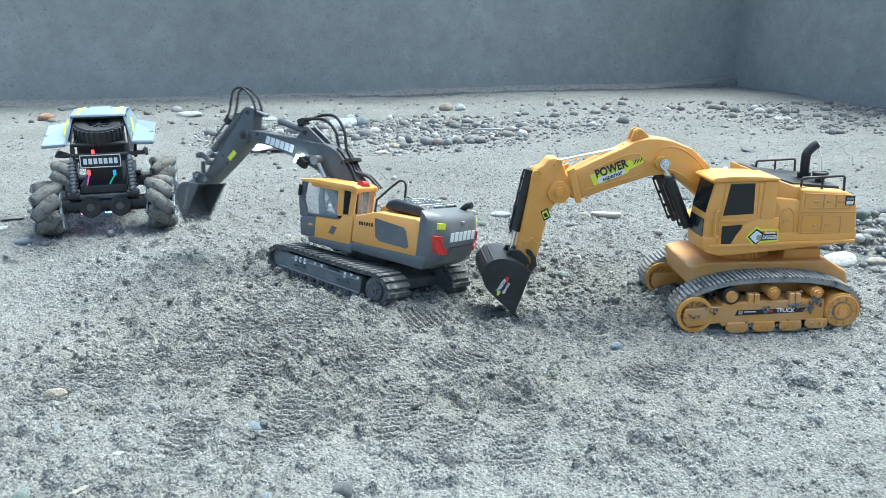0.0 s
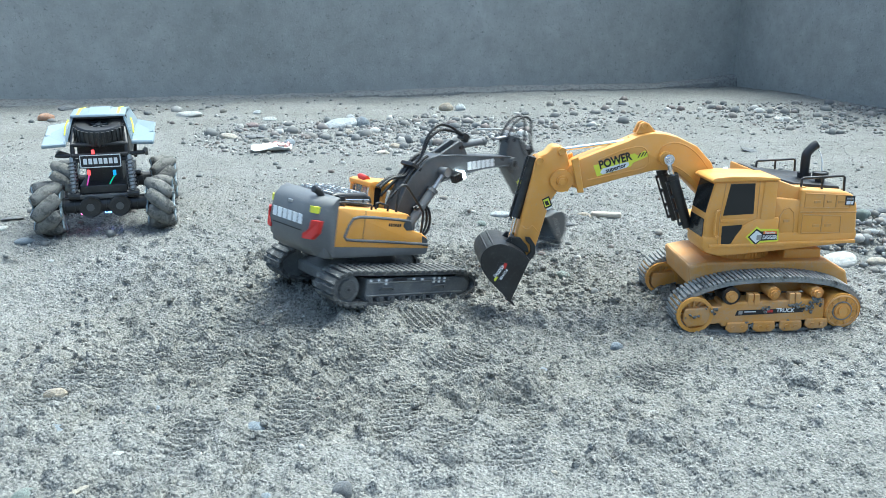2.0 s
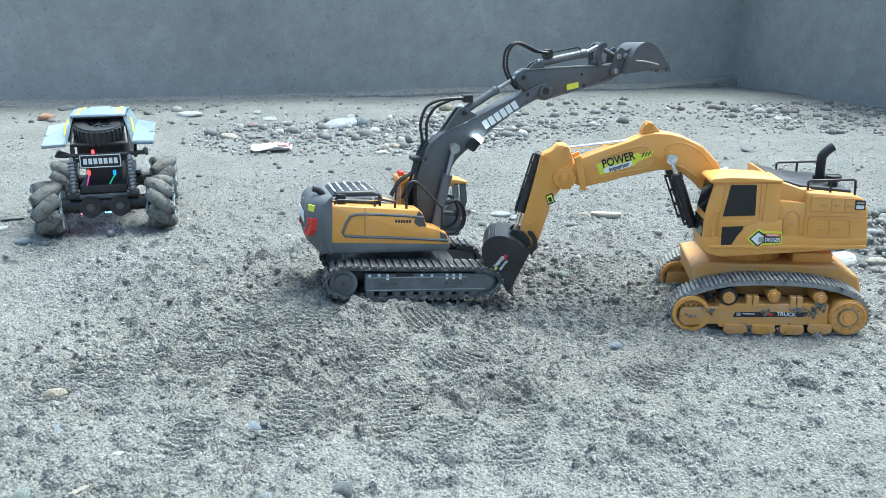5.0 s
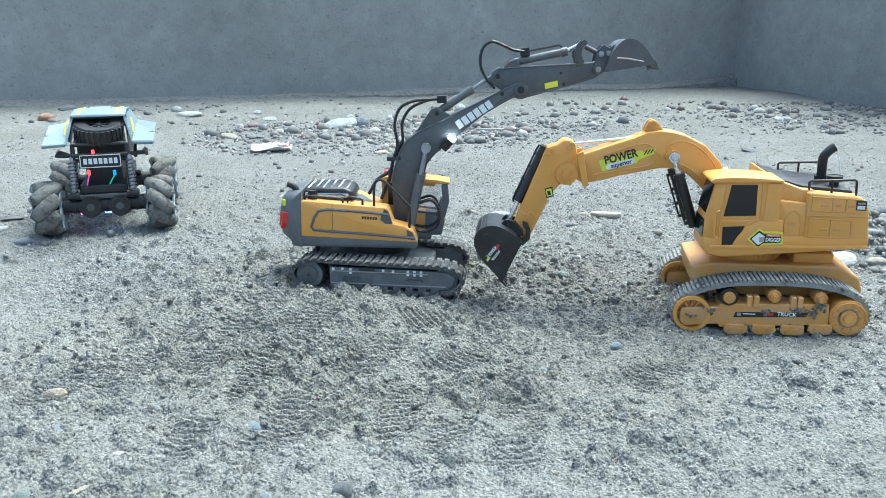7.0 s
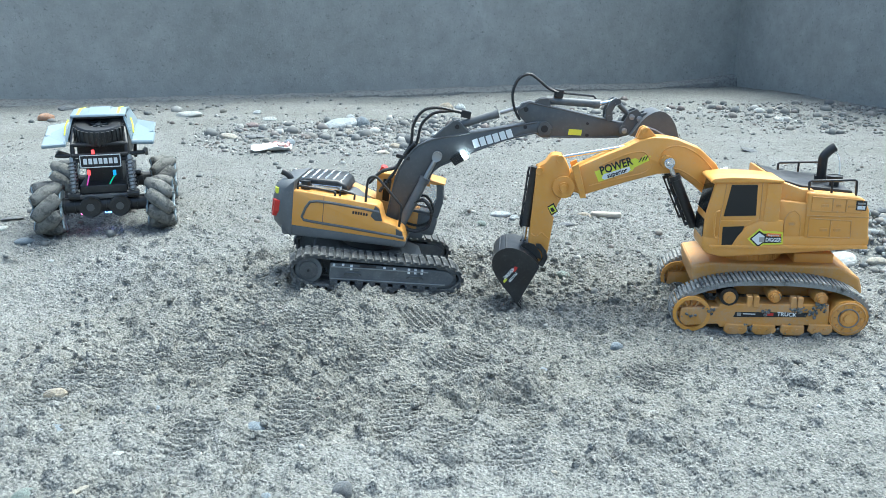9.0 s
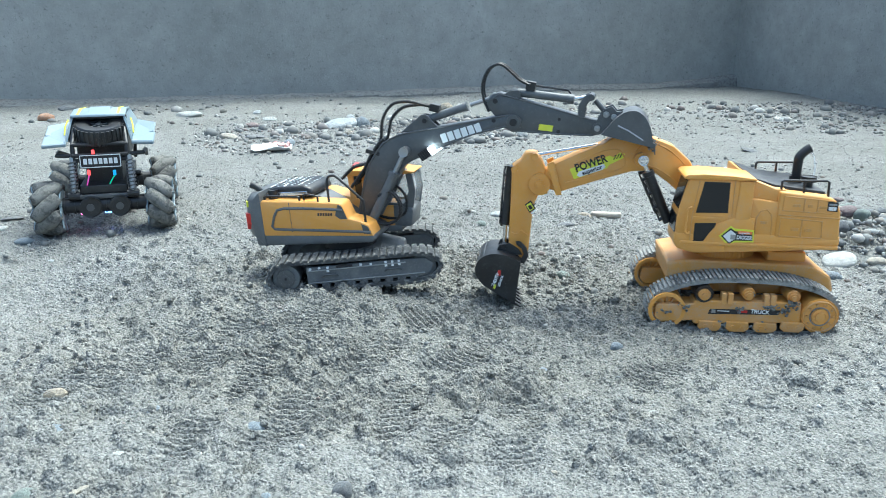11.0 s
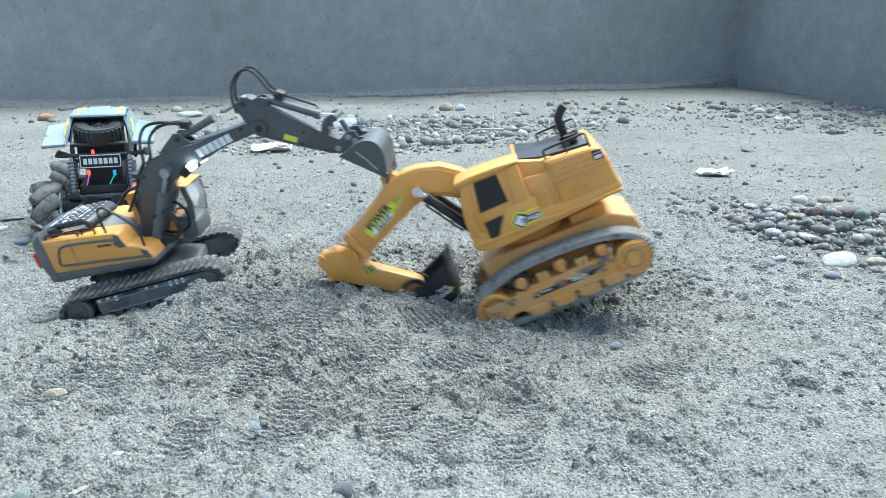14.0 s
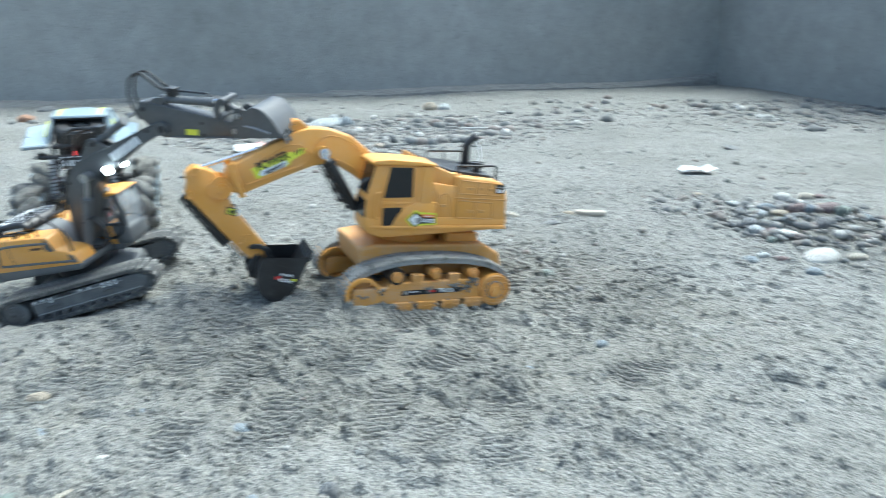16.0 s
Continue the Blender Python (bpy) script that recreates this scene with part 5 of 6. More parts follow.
    tagged(shifted(part("caked_sand", bm, SAND, bucket, "damp sand caked on the bucket teeth"), GK), kind="stuff")
    for ob in (bucket, *bucket.children_recursive):
        ob.data.transform(Matrix.Diagonal((0.85, 0.93, 0.85, 1)))
    rams = []
    for s in (1, -1):
        b, r = piston(root, 0.064, 0.060, 0.0058, GREY, STEEL, "boom_ram")
        rams.append((s * 0.0165, b, r))
    stick_ram = piston(root, 0.052, 0.030, 0.0048, GREY, STEEL, "stick_ram")
    # hoses that hang at the boom's foot
    for y in (-0.014, -0.020, 0.012):
        corrugated([(0.050, y, 0.118), (0.066, y, 0.122), (0.076, y, 0.108), (0.074, y, 0.090), (0.060, y, 0.082), (0.044, y, 0.084), (0.034, y, 0.090)], 0.0020, BLACK, house)
    return root, house, boom, arm, bucket, rams, stick_ram


def closed_link(path, y0, y1, half):
    """A flat bent bar along x-z points."""
    pts = [Vector((x, 0, z)) for x, z in path]
    left, right = [], []
    for i, p in enumerate(pts):
        d = (pts[min(i + 1, len(pts) - 1)] - pts[max(i - 1, 0)]).normalized()
        n = Vector((-d.z, 0, d.x)) * half
        left.append((p.x + n.x, p.z + n.z))
        right.append((p.x - n.x, p.z - n.z))
    return prism(left + right[::-1], y0, y1, 0.0008)


LAMP_GLOW = glow("white_lamp_glow", (0.92, 0.97, 1.0), 14.0)
OCHRE = build_ochre()
SLATE = build_grey()


# ---- the toy truck with roller wheels ----
def build_truck():
    root = tagged(new("toy_truck"), "pale blue toy truck with sandy roller wheels and coloured lights", "toy truck")
    root.matrix_basis = pose(-0.574, 1.356, 0.002, 0, 0, 107)

    def roller_mesh(s):
        bm = bmesh.new()
        rings = []
        for k in range(9):
            f = -1 + 2 * k / 8
            r = 0.0125 * (1 - 0.38 * f * f)
            rings.append([bm.verts.new((r * math.cos(2 * math.pi * j / 12), 0.025 * f, r * math.sin(2 * math.pi * j / 12))) for j in range(12)])
        for a, b in zip(rings, rings[1:]):
            for j in range(12):
                bm.faces.new((a[j], a[(j + 1) % 12], b[(j + 1) % 12], b[j]))
        bm.faces.new(rings[0]), bm.faces.new(rings[-1])
        bmesh.ops.recalc_face_normals(bm, faces=bm.faces)
        me = bpy.data.meshes.new("roller")
        bm.to_mesh(me)
        bm.free()
        me.shade_smooth()
        me.materials.append(TYRE_GREY)
        return me

    me = roller_mesh(1)
    for x in (-0.100, 0.100):
        for s in (1, -1):
            cy = s * 0.084
            wb = rod((x, cy - 0.017, 0.044), (x, cy + 0.017, 0.044), 0.020, 24)
            wheel = smooth(part("wheel", wb, BLACK, root), 35)
            for e in (-1, 1):
                bm = bmesh.new()
                c0 = bm.verts.new((x, cy + e * 0.0185, 0.044))
                ring = []
                for k in range(32):
                    a = 2 * math.pi * k / 32
                    r = 0.038 if k % 4 < 2 else 0.027
                    ring.append(bm.verts.new((x + r * math.cos(a), cy + e * (0.020 if k % 4 < 2 else 0.0185), 0.044 + r * math.sin(a))))
                for a, b in zip(ring, ring[1:] + ring[:1]):
                    bm.faces.new((c0, a, b))
                ext = bmesh.ops.extrude_face_region(bm, geom=bm.faces[:])
                bmesh.ops.translate(bm, vec=(0, e * 0.002, 0), verts=[v for v in ext["geom"] if isinstance(v, bmesh.types.BMVert)])
                bmesh.ops.recalc_face_normals(bm, faces=bm.faces)
                part("side_plate", bm, SHELL_BLUE, wheel, "pale blue toothed wheel plate")
            hand = s * (-1 if x > 0 else 1)
            for k in range(8):
                a = 2 * math.pi * (k + 0.3) / 8
                ro = new("roller", me)
                ro.parent = wheel
                ro.matrix_basis = Matrix.Translation((x, cy, 0.044)) @ Matrix.Rotation(a, 4, "Y") @ Matrix.Translation((0.0315, 0, 0)) @ Matrix.Rotation(radians(42 * hand), 4, "X")
    # axles and running gear
    for x in (-0.100, 0.100):
        bm = rod((x, -0.068, 0.046), (x, 0.068, 0.046), 0.0125, 18, bevel=0.001)
        ax = smooth(part("axle", bm, BLACK, root), 40)
        for y in (-0.022, 0.022):
            part("gear_housing", rod((x - 0.018, y, 0.045), (x + 0.010, y, 0.045), 0.017, 20, bevel=0.003), BLACK, ax)
            part("housing_bolt", rod((x - 0.0195, y, 0.045), (x - 0.017, y, 0.045), 0.006, 10), GREY_METAL, ax)
        for k in range(9):
            y = -0.062 + 0.0155 * k
            part("axle_ring", rod((x, y - 0.0015, 0.046), (x, y + 0.0015, 0.046), 0.0138, 18), BLACK, ax)
        part("axle_plate", box(x - 0.012, x + 0.012, -0.045, 0.045, 0.057, 0.064, 0.0015), GREY_METAL, ax)
    part("chassis", box(-0.105, 0.12, -0.036, 0.036, 0.064, 0.078, 0.002), BLACK, root)
    part("gearbox", box(-0.07, 0.07, -0.028, 0.028, 0.074, 0.112, 0.004), BLACK, root)
    for s in (1, -1):
        part("side_rail", bar([(-0.098, s * 0.040, 0.072), (-0.104, s * 0.040, 0.100), (-0.098, s * 0.040, 0.142), (-0.060, s * 0.0355, 0.179), (0.02, s * 0.034, 0.181), (0.09, s * 0.040, 0.130), (0.12, s * 0.036, 0.085)], 0.0035, 8), BLACK, root)
        part("nerf_bar", bar([(-0.095, s * 0.044, 0.125), (-0.095, s * 0.064, 0.126), (-0.060, s * 0.066, 0.126), (0.05, s * 0.060, 0.100)], 0.0035, 8), BLACK, root)
        sh = smooth(part("shock", rod((-0.112, s * 0.044, 0.066), (-0.100, s * 0.042, 0.124), 0.0042, 12), STEEL, root), 40)
        turns = [(-0.112 + 0.012 * f - 0.0075 * 0 + 0.0056 * math.cos(9 * 2 * math.pi * f), s * (0.044 - 0.002 * f) + 0.0056 * math.sin(9 * 2 * math.pi * f), 0.069 + 0.050 * f) for f in np.linspace(0, 1, 120)]
        part("spring", bar(turns, 0.0013, 6), GREY_METAL, sh)
        part("shock_foot", rod((-0.112, s * 0.044 - 0.008, 0.064), (-0.112, s * 0.044 + 0.008, 0.064), 0.0062, 12, bevel=0.001), BLACK, sh)
    for z, x in ((0.142, -0.098), (0.180, -0.060), (0.126, -0.102), (0.118, -0.100)):
        part("cross_bar", rod((x, -0.042, z), (x, 0.042, z), 0.0034, 10), BLACK, root)
    # name plate without its lettering
    plate = part("plate", box(-0.108, -0.105, -0.031, 0.031, 0.106, 0.128, 0.0008), INK, root, "black plate with a white rim and white blocks")
    for z in (0.1075, 0.1265):
        part("plate_rim", box(-0.1088, -0.1078, -0.0295, 0.0295, z - 0.0006, z + 0.0006), WHITE, plate)
    for y in (-0.0295, 0.0295):
        part("plate_rim", box(-0.1088, -0.1078, y - 0.0006, y + 0.0006, 0.1075, 0.1265), WHITE, plate)
    for k in range(7):
        y = 0.0225 - 0.0075 * k
        part("plate_block", box(-0.1089, -0.1078, y - 0.0027, y + 0.0027, 0.1125, 0.1215, 0.0003), WHITE, plate)
    # spare wheel on the deck
    bm = bmesh.new()
    prof = [(0.014, -0.011), (0.022, -0.015), (0.034, -0.014), (0.038, -0.008), (0.038, 0.008), (0.034, 0.014), (0.022, 0.015), (0.014, 0.011)]
    rows = [[bm.verts.new((r * math.cos(2 * math.pi * k / 40), r * math.sin(2 * math.pi * k / 40), z)) for r, z in prof] for k in range(40)]
    for a, b in zip(rows, rows[1:] + rows[:1]):
        for k in range(len(prof)):
            bm.faces.new((a[k], a[(k + 1) % len(prof)], b[(k + 1) % len(prof)], b[k]))
    bmesh.ops.recalc_face_normals(bm, faces=bm.faces)
    lie = Matrix.Translation((-0.068, 0, 0.160)) @ Matrix.Rotation(radians(-15), 4, "Y")
    bm.transform(lie)
    tyre = smooth(part("spare_tyre", bm, BLACK, root, "black spare tyre"), 35)
    for k in range(30):
        a = 2 * math.pi * k / 30
        b2 = box(0.0365, 0.0392, -0.0022, 0.0022, -0.012, 0.012, 0.0004)
        b2.transform(lie @ Matrix.Rotation(a, 4, "Z"))
        part("tread_block", b2, BLACK, tyre)
    bm = rod((0, 0, 0.006), (0, 0, 0.012), 0.005, 12)
    for k in range(6):
        b2 = box(0.003, 0.016, -0.0016, 0.0016, 0.004, 0.010, 0.0004)
        b2.transform(Matrix.Rotation(2 * math.pi * k / 6, 4, "Z"))
        merge(bm, b2)
    bm.transform(lie)
    part("rim", bm, GREY_METAL, tyre)
    # body shell
    shell = smooth(part("roof", prism(mm([(-72, 182), (-70, 186), (-20, 190), (40, 185), (60, 179), (40, 181), (-20, 186)]), -0.041, 0.041, 0.0012), SHELL_BLUE, root, "pale blue roof with yellow stripes"), 40)
    part("roof_rib", prism(mm([(-66, 186), (-20, 193), (35, 187), (-20, 189)]), -0.016, 0.016, 0.001), SHELL_BLUE, shell)
    for s in (1, -1):
        part("stripe", prism(mm([(-69, 186.2), (-20, 190.3), (38, 185.4), (38, 186), (-20, 190.9), (-69, 186.8)]), *sorted((s * 0.028, s * 0.032))), LIME, shell)
        bm = bmesh.new()
        a = [bm.verts.new(p) for p in ((-0.070, s * 0.0405, 0.181), (0.045, s * 0.041, 0.182), (0.060, s * 0.056, 0.150), (-0.062, s * 0.060, 0.142), (-0.088, s * 0.050, 0.146))]
        bm.faces.new(a)
        ext = bmesh.ops.extrude_face_region(bm, geom=bm.faces[:])
        bmesh.ops.translate(bm, vec=(0, -s * 0.003, 0), verts=[v for v in ext["geom"] if isinstance(v, bmesh.types.BMVert)])
        bmesh.ops.recalc_face_normals(bm, faces=bm.faces)
        panel = part("side_panel", bm, SHELL_BLUE, root, "pale blue side panel")
        part("stripe", bar([(-0.078, s * 0.0515, 0.156), (-0.066, s * 0.0505, 0.168), (-0.050, s * 0.0475, 0.176)], 0.0013, 6), LIME, panel)
        for t in ((0.000, 0.010), (-0.045, 0.0)):
            bm = bmesh.new()
            x0 = t[0]
            pts = [(x0 - 0.055, s * 0.048, 0.140), (x0 - 0.066, s * 0.082, 0.140 + t[1]), (x0 - 0.015, s * 0.084, 0.148 + t[1]), (x0 + 0.035, s * 0.052, 0.158)]
            a = [bm.verts.new(p) for p in pts]
            bm.faces.new(a)
            ext = bmesh.ops.extrude_face_region(bm, geom=bm.faces[:])
            bmesh.ops.translate(bm, vec=(0, 0, 0.006), verts=[v for v in ext["geom"] if isinstance(v, bmesh.types.BMVert)])
            bmesh.ops.recalc_face_normals(bm, faces=bm.faces)
            round_edges(bm, 0.0015, 1)
            part("fender", bm, SHELL_BLUE, root, "pale blue flared fender")
    smooth(part("bonnet", prism(mm([(40, 150), (62, 170), (110, 146), (135, 120), (130, 110), (50, 125)]), -0.048, 0.048, 0.004), SHELL_BLUE, root), 40)
    part("cabin", prism(mm([(-50, 110), (-52, 140), (-40, 177), (38, 178), (58, 150), (60, 110)]), -0.040, 0.040, 0.003), BLACK, root)
    part("deck_plate", box(-0.097, -0.045, -0.037, 0.037, 0.140, 0.145, 0.001), GREY_METAL, root)
    # coloured lights and wires
    for (x, y, z, c) in ((-0.100, 0.020, 0.098, LED_RED), (-0.100, -0.018, 0.096, LED_BLUE), (-0.104, 0.010, 0.1305, LED_RED)):
        part("led", rod((x, y, z - 0.003), (x, y, z + 0.003), 0.0024, 10, bevel=0.001), c, root)
    part("light_wire", bar(spline([(-0.100, 0.020, 0.094), (-0.102, 0.024, 0.080), (-0.100, 0.028, 0.068)], 4), 0.0010, 6), LED_MAGENTA, root)
    part("light_wire", bar(spline([(-0.100, -0.018, 0.092), (-0.102, -0.010, 0.080), (-0.100, -0.006, 0.068)], 4), 0.0009, 6), LED_GREEN, root)
    for k, c in enumerate((UNDER_GLOW, UNDER_BLUE)):
        y = 0.040 - 0.036 * k
        part("led_strip", bar([(-0.092, y, 0.030), (-0.092, y - 0.022, 0.030)], 0.0012, 8), c, root)
    return root


LED_GREEN = glow("green_led", (0.04, 0.40, 0.22), 0.4)
LED_BLUE = glow("blue_led", (0.03, 0.22, 0.55), 0.7)
LED_MAGENTA = glow("magenta_led", (0.45, 0.05, 0.28), 0.5)
LED_RED = glow("red_led", (0.75, 0.05, 0.05), 1.2)
UNDER_GLOW = glow("red_under_light", (0.8, 0.05, 0.16), 7.0)
UNDER_BLUE = glow("blue_under_light", (0.06, 0.16, 0.9), 9.0)
build_truck()

# ---- stones ----
TONES = {"white": (0.54, 0.55, 0.52), "cream": (0.44, 0.40, 0.32), "pale": (0.40, 0.44, 0.45), "slate": (0.11, 0.12, 0.13), "blue": (0.16, 0.21, 0.25),
         "maroon": (0.17, 0.10, 0.10), "rust": (0.42, 0.19, 0.08), "tan": (0.36, 0.30, 0.21), "green": (0.15, 0.20, 0.17)}
WORDS = {"white": "smooth white pebble half sunk in the sand", "cream": "cream-coloured pebble lying on the sand", "pale": "pale grey pebble lying on the sand",
         "slate": "dark grey pebble lying on the sand", "blue": "blue-grey pebble dusted with sand", "maroon": "dark red-brown pebble lying on the sand",
         "rust": "orange-brown stone lying on the sand", "tan": "tan stone dusted with sand", "green": "grey-green pebble dusted with sand"}


def toned_stone(name, c):
    m, nt, b = node_material(name + "_stone", 0.7)
    mott = noise_node(nt, 2.6, 6, 0.7)
    fine = noise_node(nt, 16, 3, 0.7)
    col = mix_node(nt, mott.outputs["Fac"], tuple(v * 0.55 for v in c), tuple(min(1, v * 1.4) for v in c))
    dust = ramp_node(nt, fine.outputs["Fac"], [(0.36, (0, 0, 0)), (0.54, (0.9, 0.9, 0.9))])
    film = ramp_node(nt, noise_node(nt, 3.5, 4, 0.7).outputs["Fac"], [(0.35, (0.20, 0.20, 0.20)), (0.58, (0.65, 0.65, 0.65))])
    fac = mix_node(nt, 1.0, dust.outputs["Color"], film.outputs["Color"], "MULTIPLY")
    nt.links.new(mix_node(nt, fac, col, (0.26, 0.262, 0.25)), b.inputs["Base Color"])
    bump_node(nt, b, mix_node(nt, 0.5, mott.outputs["Fac"], fine.outputs["Fac"]), 0.5, 0.05)
    return m


STONE_MATS = {k: toned_stone(k, c) for k, c in TONES.items()}


def pebble_mesh(seed, material, flat, sub=3):
    bm = bmesh.new()
    bmesh.ops.create_icosphere(bm, subdivisions=sub, radius=1)
    rnd = random.Random(seed)
    off = Vector((rnd.random() * 9, rnd.random() * 9, rnd.random() * 9))
    cuts = [Vector((rnd.uniform(-1, 1), rnd.uniform(-1, 1), rnd.uniform(-0.6, 1))).normalized() for _ in range(4)]
    for v in bm.verts:
        p = v.co.copy()
        for c in cuts:
            over = p.dot(c) - 0.80
            if over > 0:
                p -= c * over * 0.75
        p *= 1 + 0.22 * noise.noise(p * 0.9 + off) + 0.06 * noise.noise(p * 3 + off)
        v.co = p
    me = bpy.data.meshes.new("stone")
    bm.to_mesh(me)
    bm.free()
    me.shade_smooth()
    me.materials.append(material)
    return me


PEBBLES = {}


def lay_stone(x, y, rx, rz, tone, seed, group):
    key = (tone, seed % 3)
    if key not in PEBBLES:
        PEBBLES[key] = pebble_mesh(hash_of(tone) + seed % 3, STONE_MATS[tone], 1)
    rnd = random.Random(seed)
    ob = new("stone", PEBBLES[key])
    sink = (0.40 if rz < rx * 0.5 else 0.32) + (0.08 if y < 0.75 else 0)
    z = float(broad(x, y)) + rz * (1 - 2 * sink) + lift_of(x, y)
    ob.matrix_basis = pose(x, y, z, rnd.uniform(-12, 12), rnd.uniform(-12, 12), rnd.uniform(-25, 25)) @ Matrix.Diagonal((rx, rx * rnd.uniform(0.65, 0.95), rz, 1))
    return tagged(ob, WORDS[tone], "stone", group)


def hash_of(word):
    return sum(ord(c) * (i + 3) for i, c in enumerate(word))


def lift_of(x, y):
    """Height of the pebble heap over the ground."""
    return float(bump2d(x, y, 0.640, 1.245, 0.09, 0.10, 0.030))


BACK_STONES = [
    (-0.873, 2.767, 0.045, 0.016, "white"), (-0.607, 2.259, 0.029, 0.013, "cream"), (-1.370, 2.942, 0.033, 0.014, "slate"), (-1.323, 2.682, 0.030, 0.017, "rust"),
    (-0.567, 2.631, 0.024, 0.010, "white"), (-0.594, 2.497, 0.025, 0.012, "maroon"), (-0.324, 2.520, 0.055, 0.023, "pale"), (-0.256, 2.533, 0.027, 0.023, "blue"),
    (-0.276, 2.324, 0.015, 0.013, "cream"), (-0.397, 2.381, 0.010, 0.008, "white"), (-0.537, 2.285, 0.034, 0.007, "slate"), (-0.410, 2.121, 0.015, 0.012, "blue"),
    (-0.445, 2.113, 0.015, 0.008, "rust"), (-0.659, 2.853, 0.016, 0.009, "pale"), (-0.150, 1.989, 0.018, 0.008, "cream"), (-0.235, 1.952, 0.008, 0.005, "white"),
    (0.012, 2.933, 0.025, 0.022, "tan"), (0.064, 2.930, 0.021, 0.016, "pale"), (0.288, 2.805, 0.014, 0.009, "slate"),
]
MID_STONES = [
    (1.128, 2.689, 0.019, 0.008, "white"), (0.244, 1.345, 0.012, 0.009, "tan"), (0.101, 1.372, 0.018, 0.007, "pale"), (0.206, 1.301, 0.017, 0.005, "slate"),
    (0.124, 1.348, 0.010, 0.005, "pale"), (0.807, 2.077, 0.028, 0.005, "slate"), (0.161, 1.021, 0.011, 0.008, "green"), (-0.717, 1.255, 0.010, 0.006, "white"),
    (-0.656, 1.201, 0.016, 0.006, "blue"), (-0.741, 1.328, 0.021, 0.004, "slate"), (-0.591, 1.150, 0.006, 0.003, "pale"), (0.063, 1.304, 0.010, 0.006, "green"),
    (0.145, 1.359, 0.015, 0.007, "cream"), (-0.490, 2.444, 0.017, 0.010, "slate"), (-0.127, 2.132, 0.018, 0.008, "tan"), (-0.315, 2.733, 0.015, 0.008, "pale"),
]
NEAR_STONES = [
    (-0.075, 0.520, 0.008, 0.008, "slate"), (-0.163, 0.615, 0.010, 0.006, "blue"), (-0.262, 0.571, 0.007, 0.006, "white"), (-0.282, 0.533, 0.013, 0.003, "cream"),
    (-0.313, 0.519, 0.010, 0.006, "green"), (-0.365, 0.683, 0.011, 0.006, "tan"), (-0.344, 0.619, 0.015, 0.002, "blue"), (0.187, 0.796, 0.008, 0.005, "blue"),
    (-0.132, 0.515, 0.005, 0.003, "blue"), (-0.265, 0.654, 0.008, 0.002, "blue"), (0.100, 0.737, 0.006, 0.003, "blue"), (0.087, 0.552, 0.003, 0.002, "cream"),
]
HEAP_STONES = [
    (0.666, 1.456, 0.015, 0.011, "white"), (0.714, 1.459, 0.015, 0.010, "cream"), (0.731, 1.406, 0.019, 0.009, "green"), (0.558, 1.073, 0.026, 0.011, "white"),
    (0.608, 1.069, 0.014, 0.007, "cream"), (0.601, 1.254, 0.015, 0.012, "maroon"), (0.695, 1.298, 0.016, 0.009, "maroon"), (0.648, 1.244, 0.016, 0.009, "maroon"),
    (0.662, 1.227, 0.013, 0.011, "green"), (0.611, 1.185, 0.013, 0.011, "slate"), (0.518, 1.208, 0.012, 0.010, "pale"), (0.523, 1.251, 0.016, 0.009, "slate"),
    (0.540, 1.331, 0.010, 0.009, "slate"), (0.590, 1.348, 0.015, 0.008, "blue"), (0.628, 1.379, 0.014, 0.007, "slate"), (0.557, 1.283, 0.009, 0.008, "pale"),
    (0.538, 1.198, 0.013, 0.006, "maroon"), (0.581, 1.265, 0.014, 0.006, "tan"),
]
HEAP_STONES_2 = [
    (0.522, 1.159, 0.009, 0.007, "green"), (0.559, 1.179, 0.017, 0.005, "white"), (0.677, 1.426, 0.012, 0.006, "slate"), (0.747, 1.475, 0.010, 0.006, "maroon"),
    (0.618, 1.244, 0.010, 0.008, "blue"), (0.577, 1.222, 0.012, 0.007, "blue"), (0.456, 1.070, 0.011, 0.006, "blue"), (0.520, 1.012, 0.013, 0.007, "blue"),
    (0.560, 1.417, 0.014, 0.006, "pale"), (0.521, 1.498, 0.010, 0.005, "tan"), (0.555, 1.312, 0.012, 0.007, "green"), (0.691, 1.226, 0.011, 0.005, "green"),
    (0.702, 1.227, 0.008, 0.007, "blue"), (0.782, 1.382, 0.010, 0.006, "slate"), (0.501, 1.070, 0.010, 0.006, "maroon"), (0.483, 1.092, 0.009, 0.005, "pale"),
    (0.749, 1.359, 0.013, 0.007, "slate"), (0.655, 1.336, 0.013, 0.008, "slate"), (0.671, 1.320, 0.011, 0.007, "tan"),
]

count = 0
for rows, grp in ((BACK_STONES, "stones by the wall"), (MID_STONES, "scattered stones"), (NEAR_STONES, "stones in the foreground"), (HEAP_STONES + HEAP_STONES_2, "pebble heap")):
    for r in rows:
        count += 1
        lay_stone(*r, count * 7 + 3, grp)


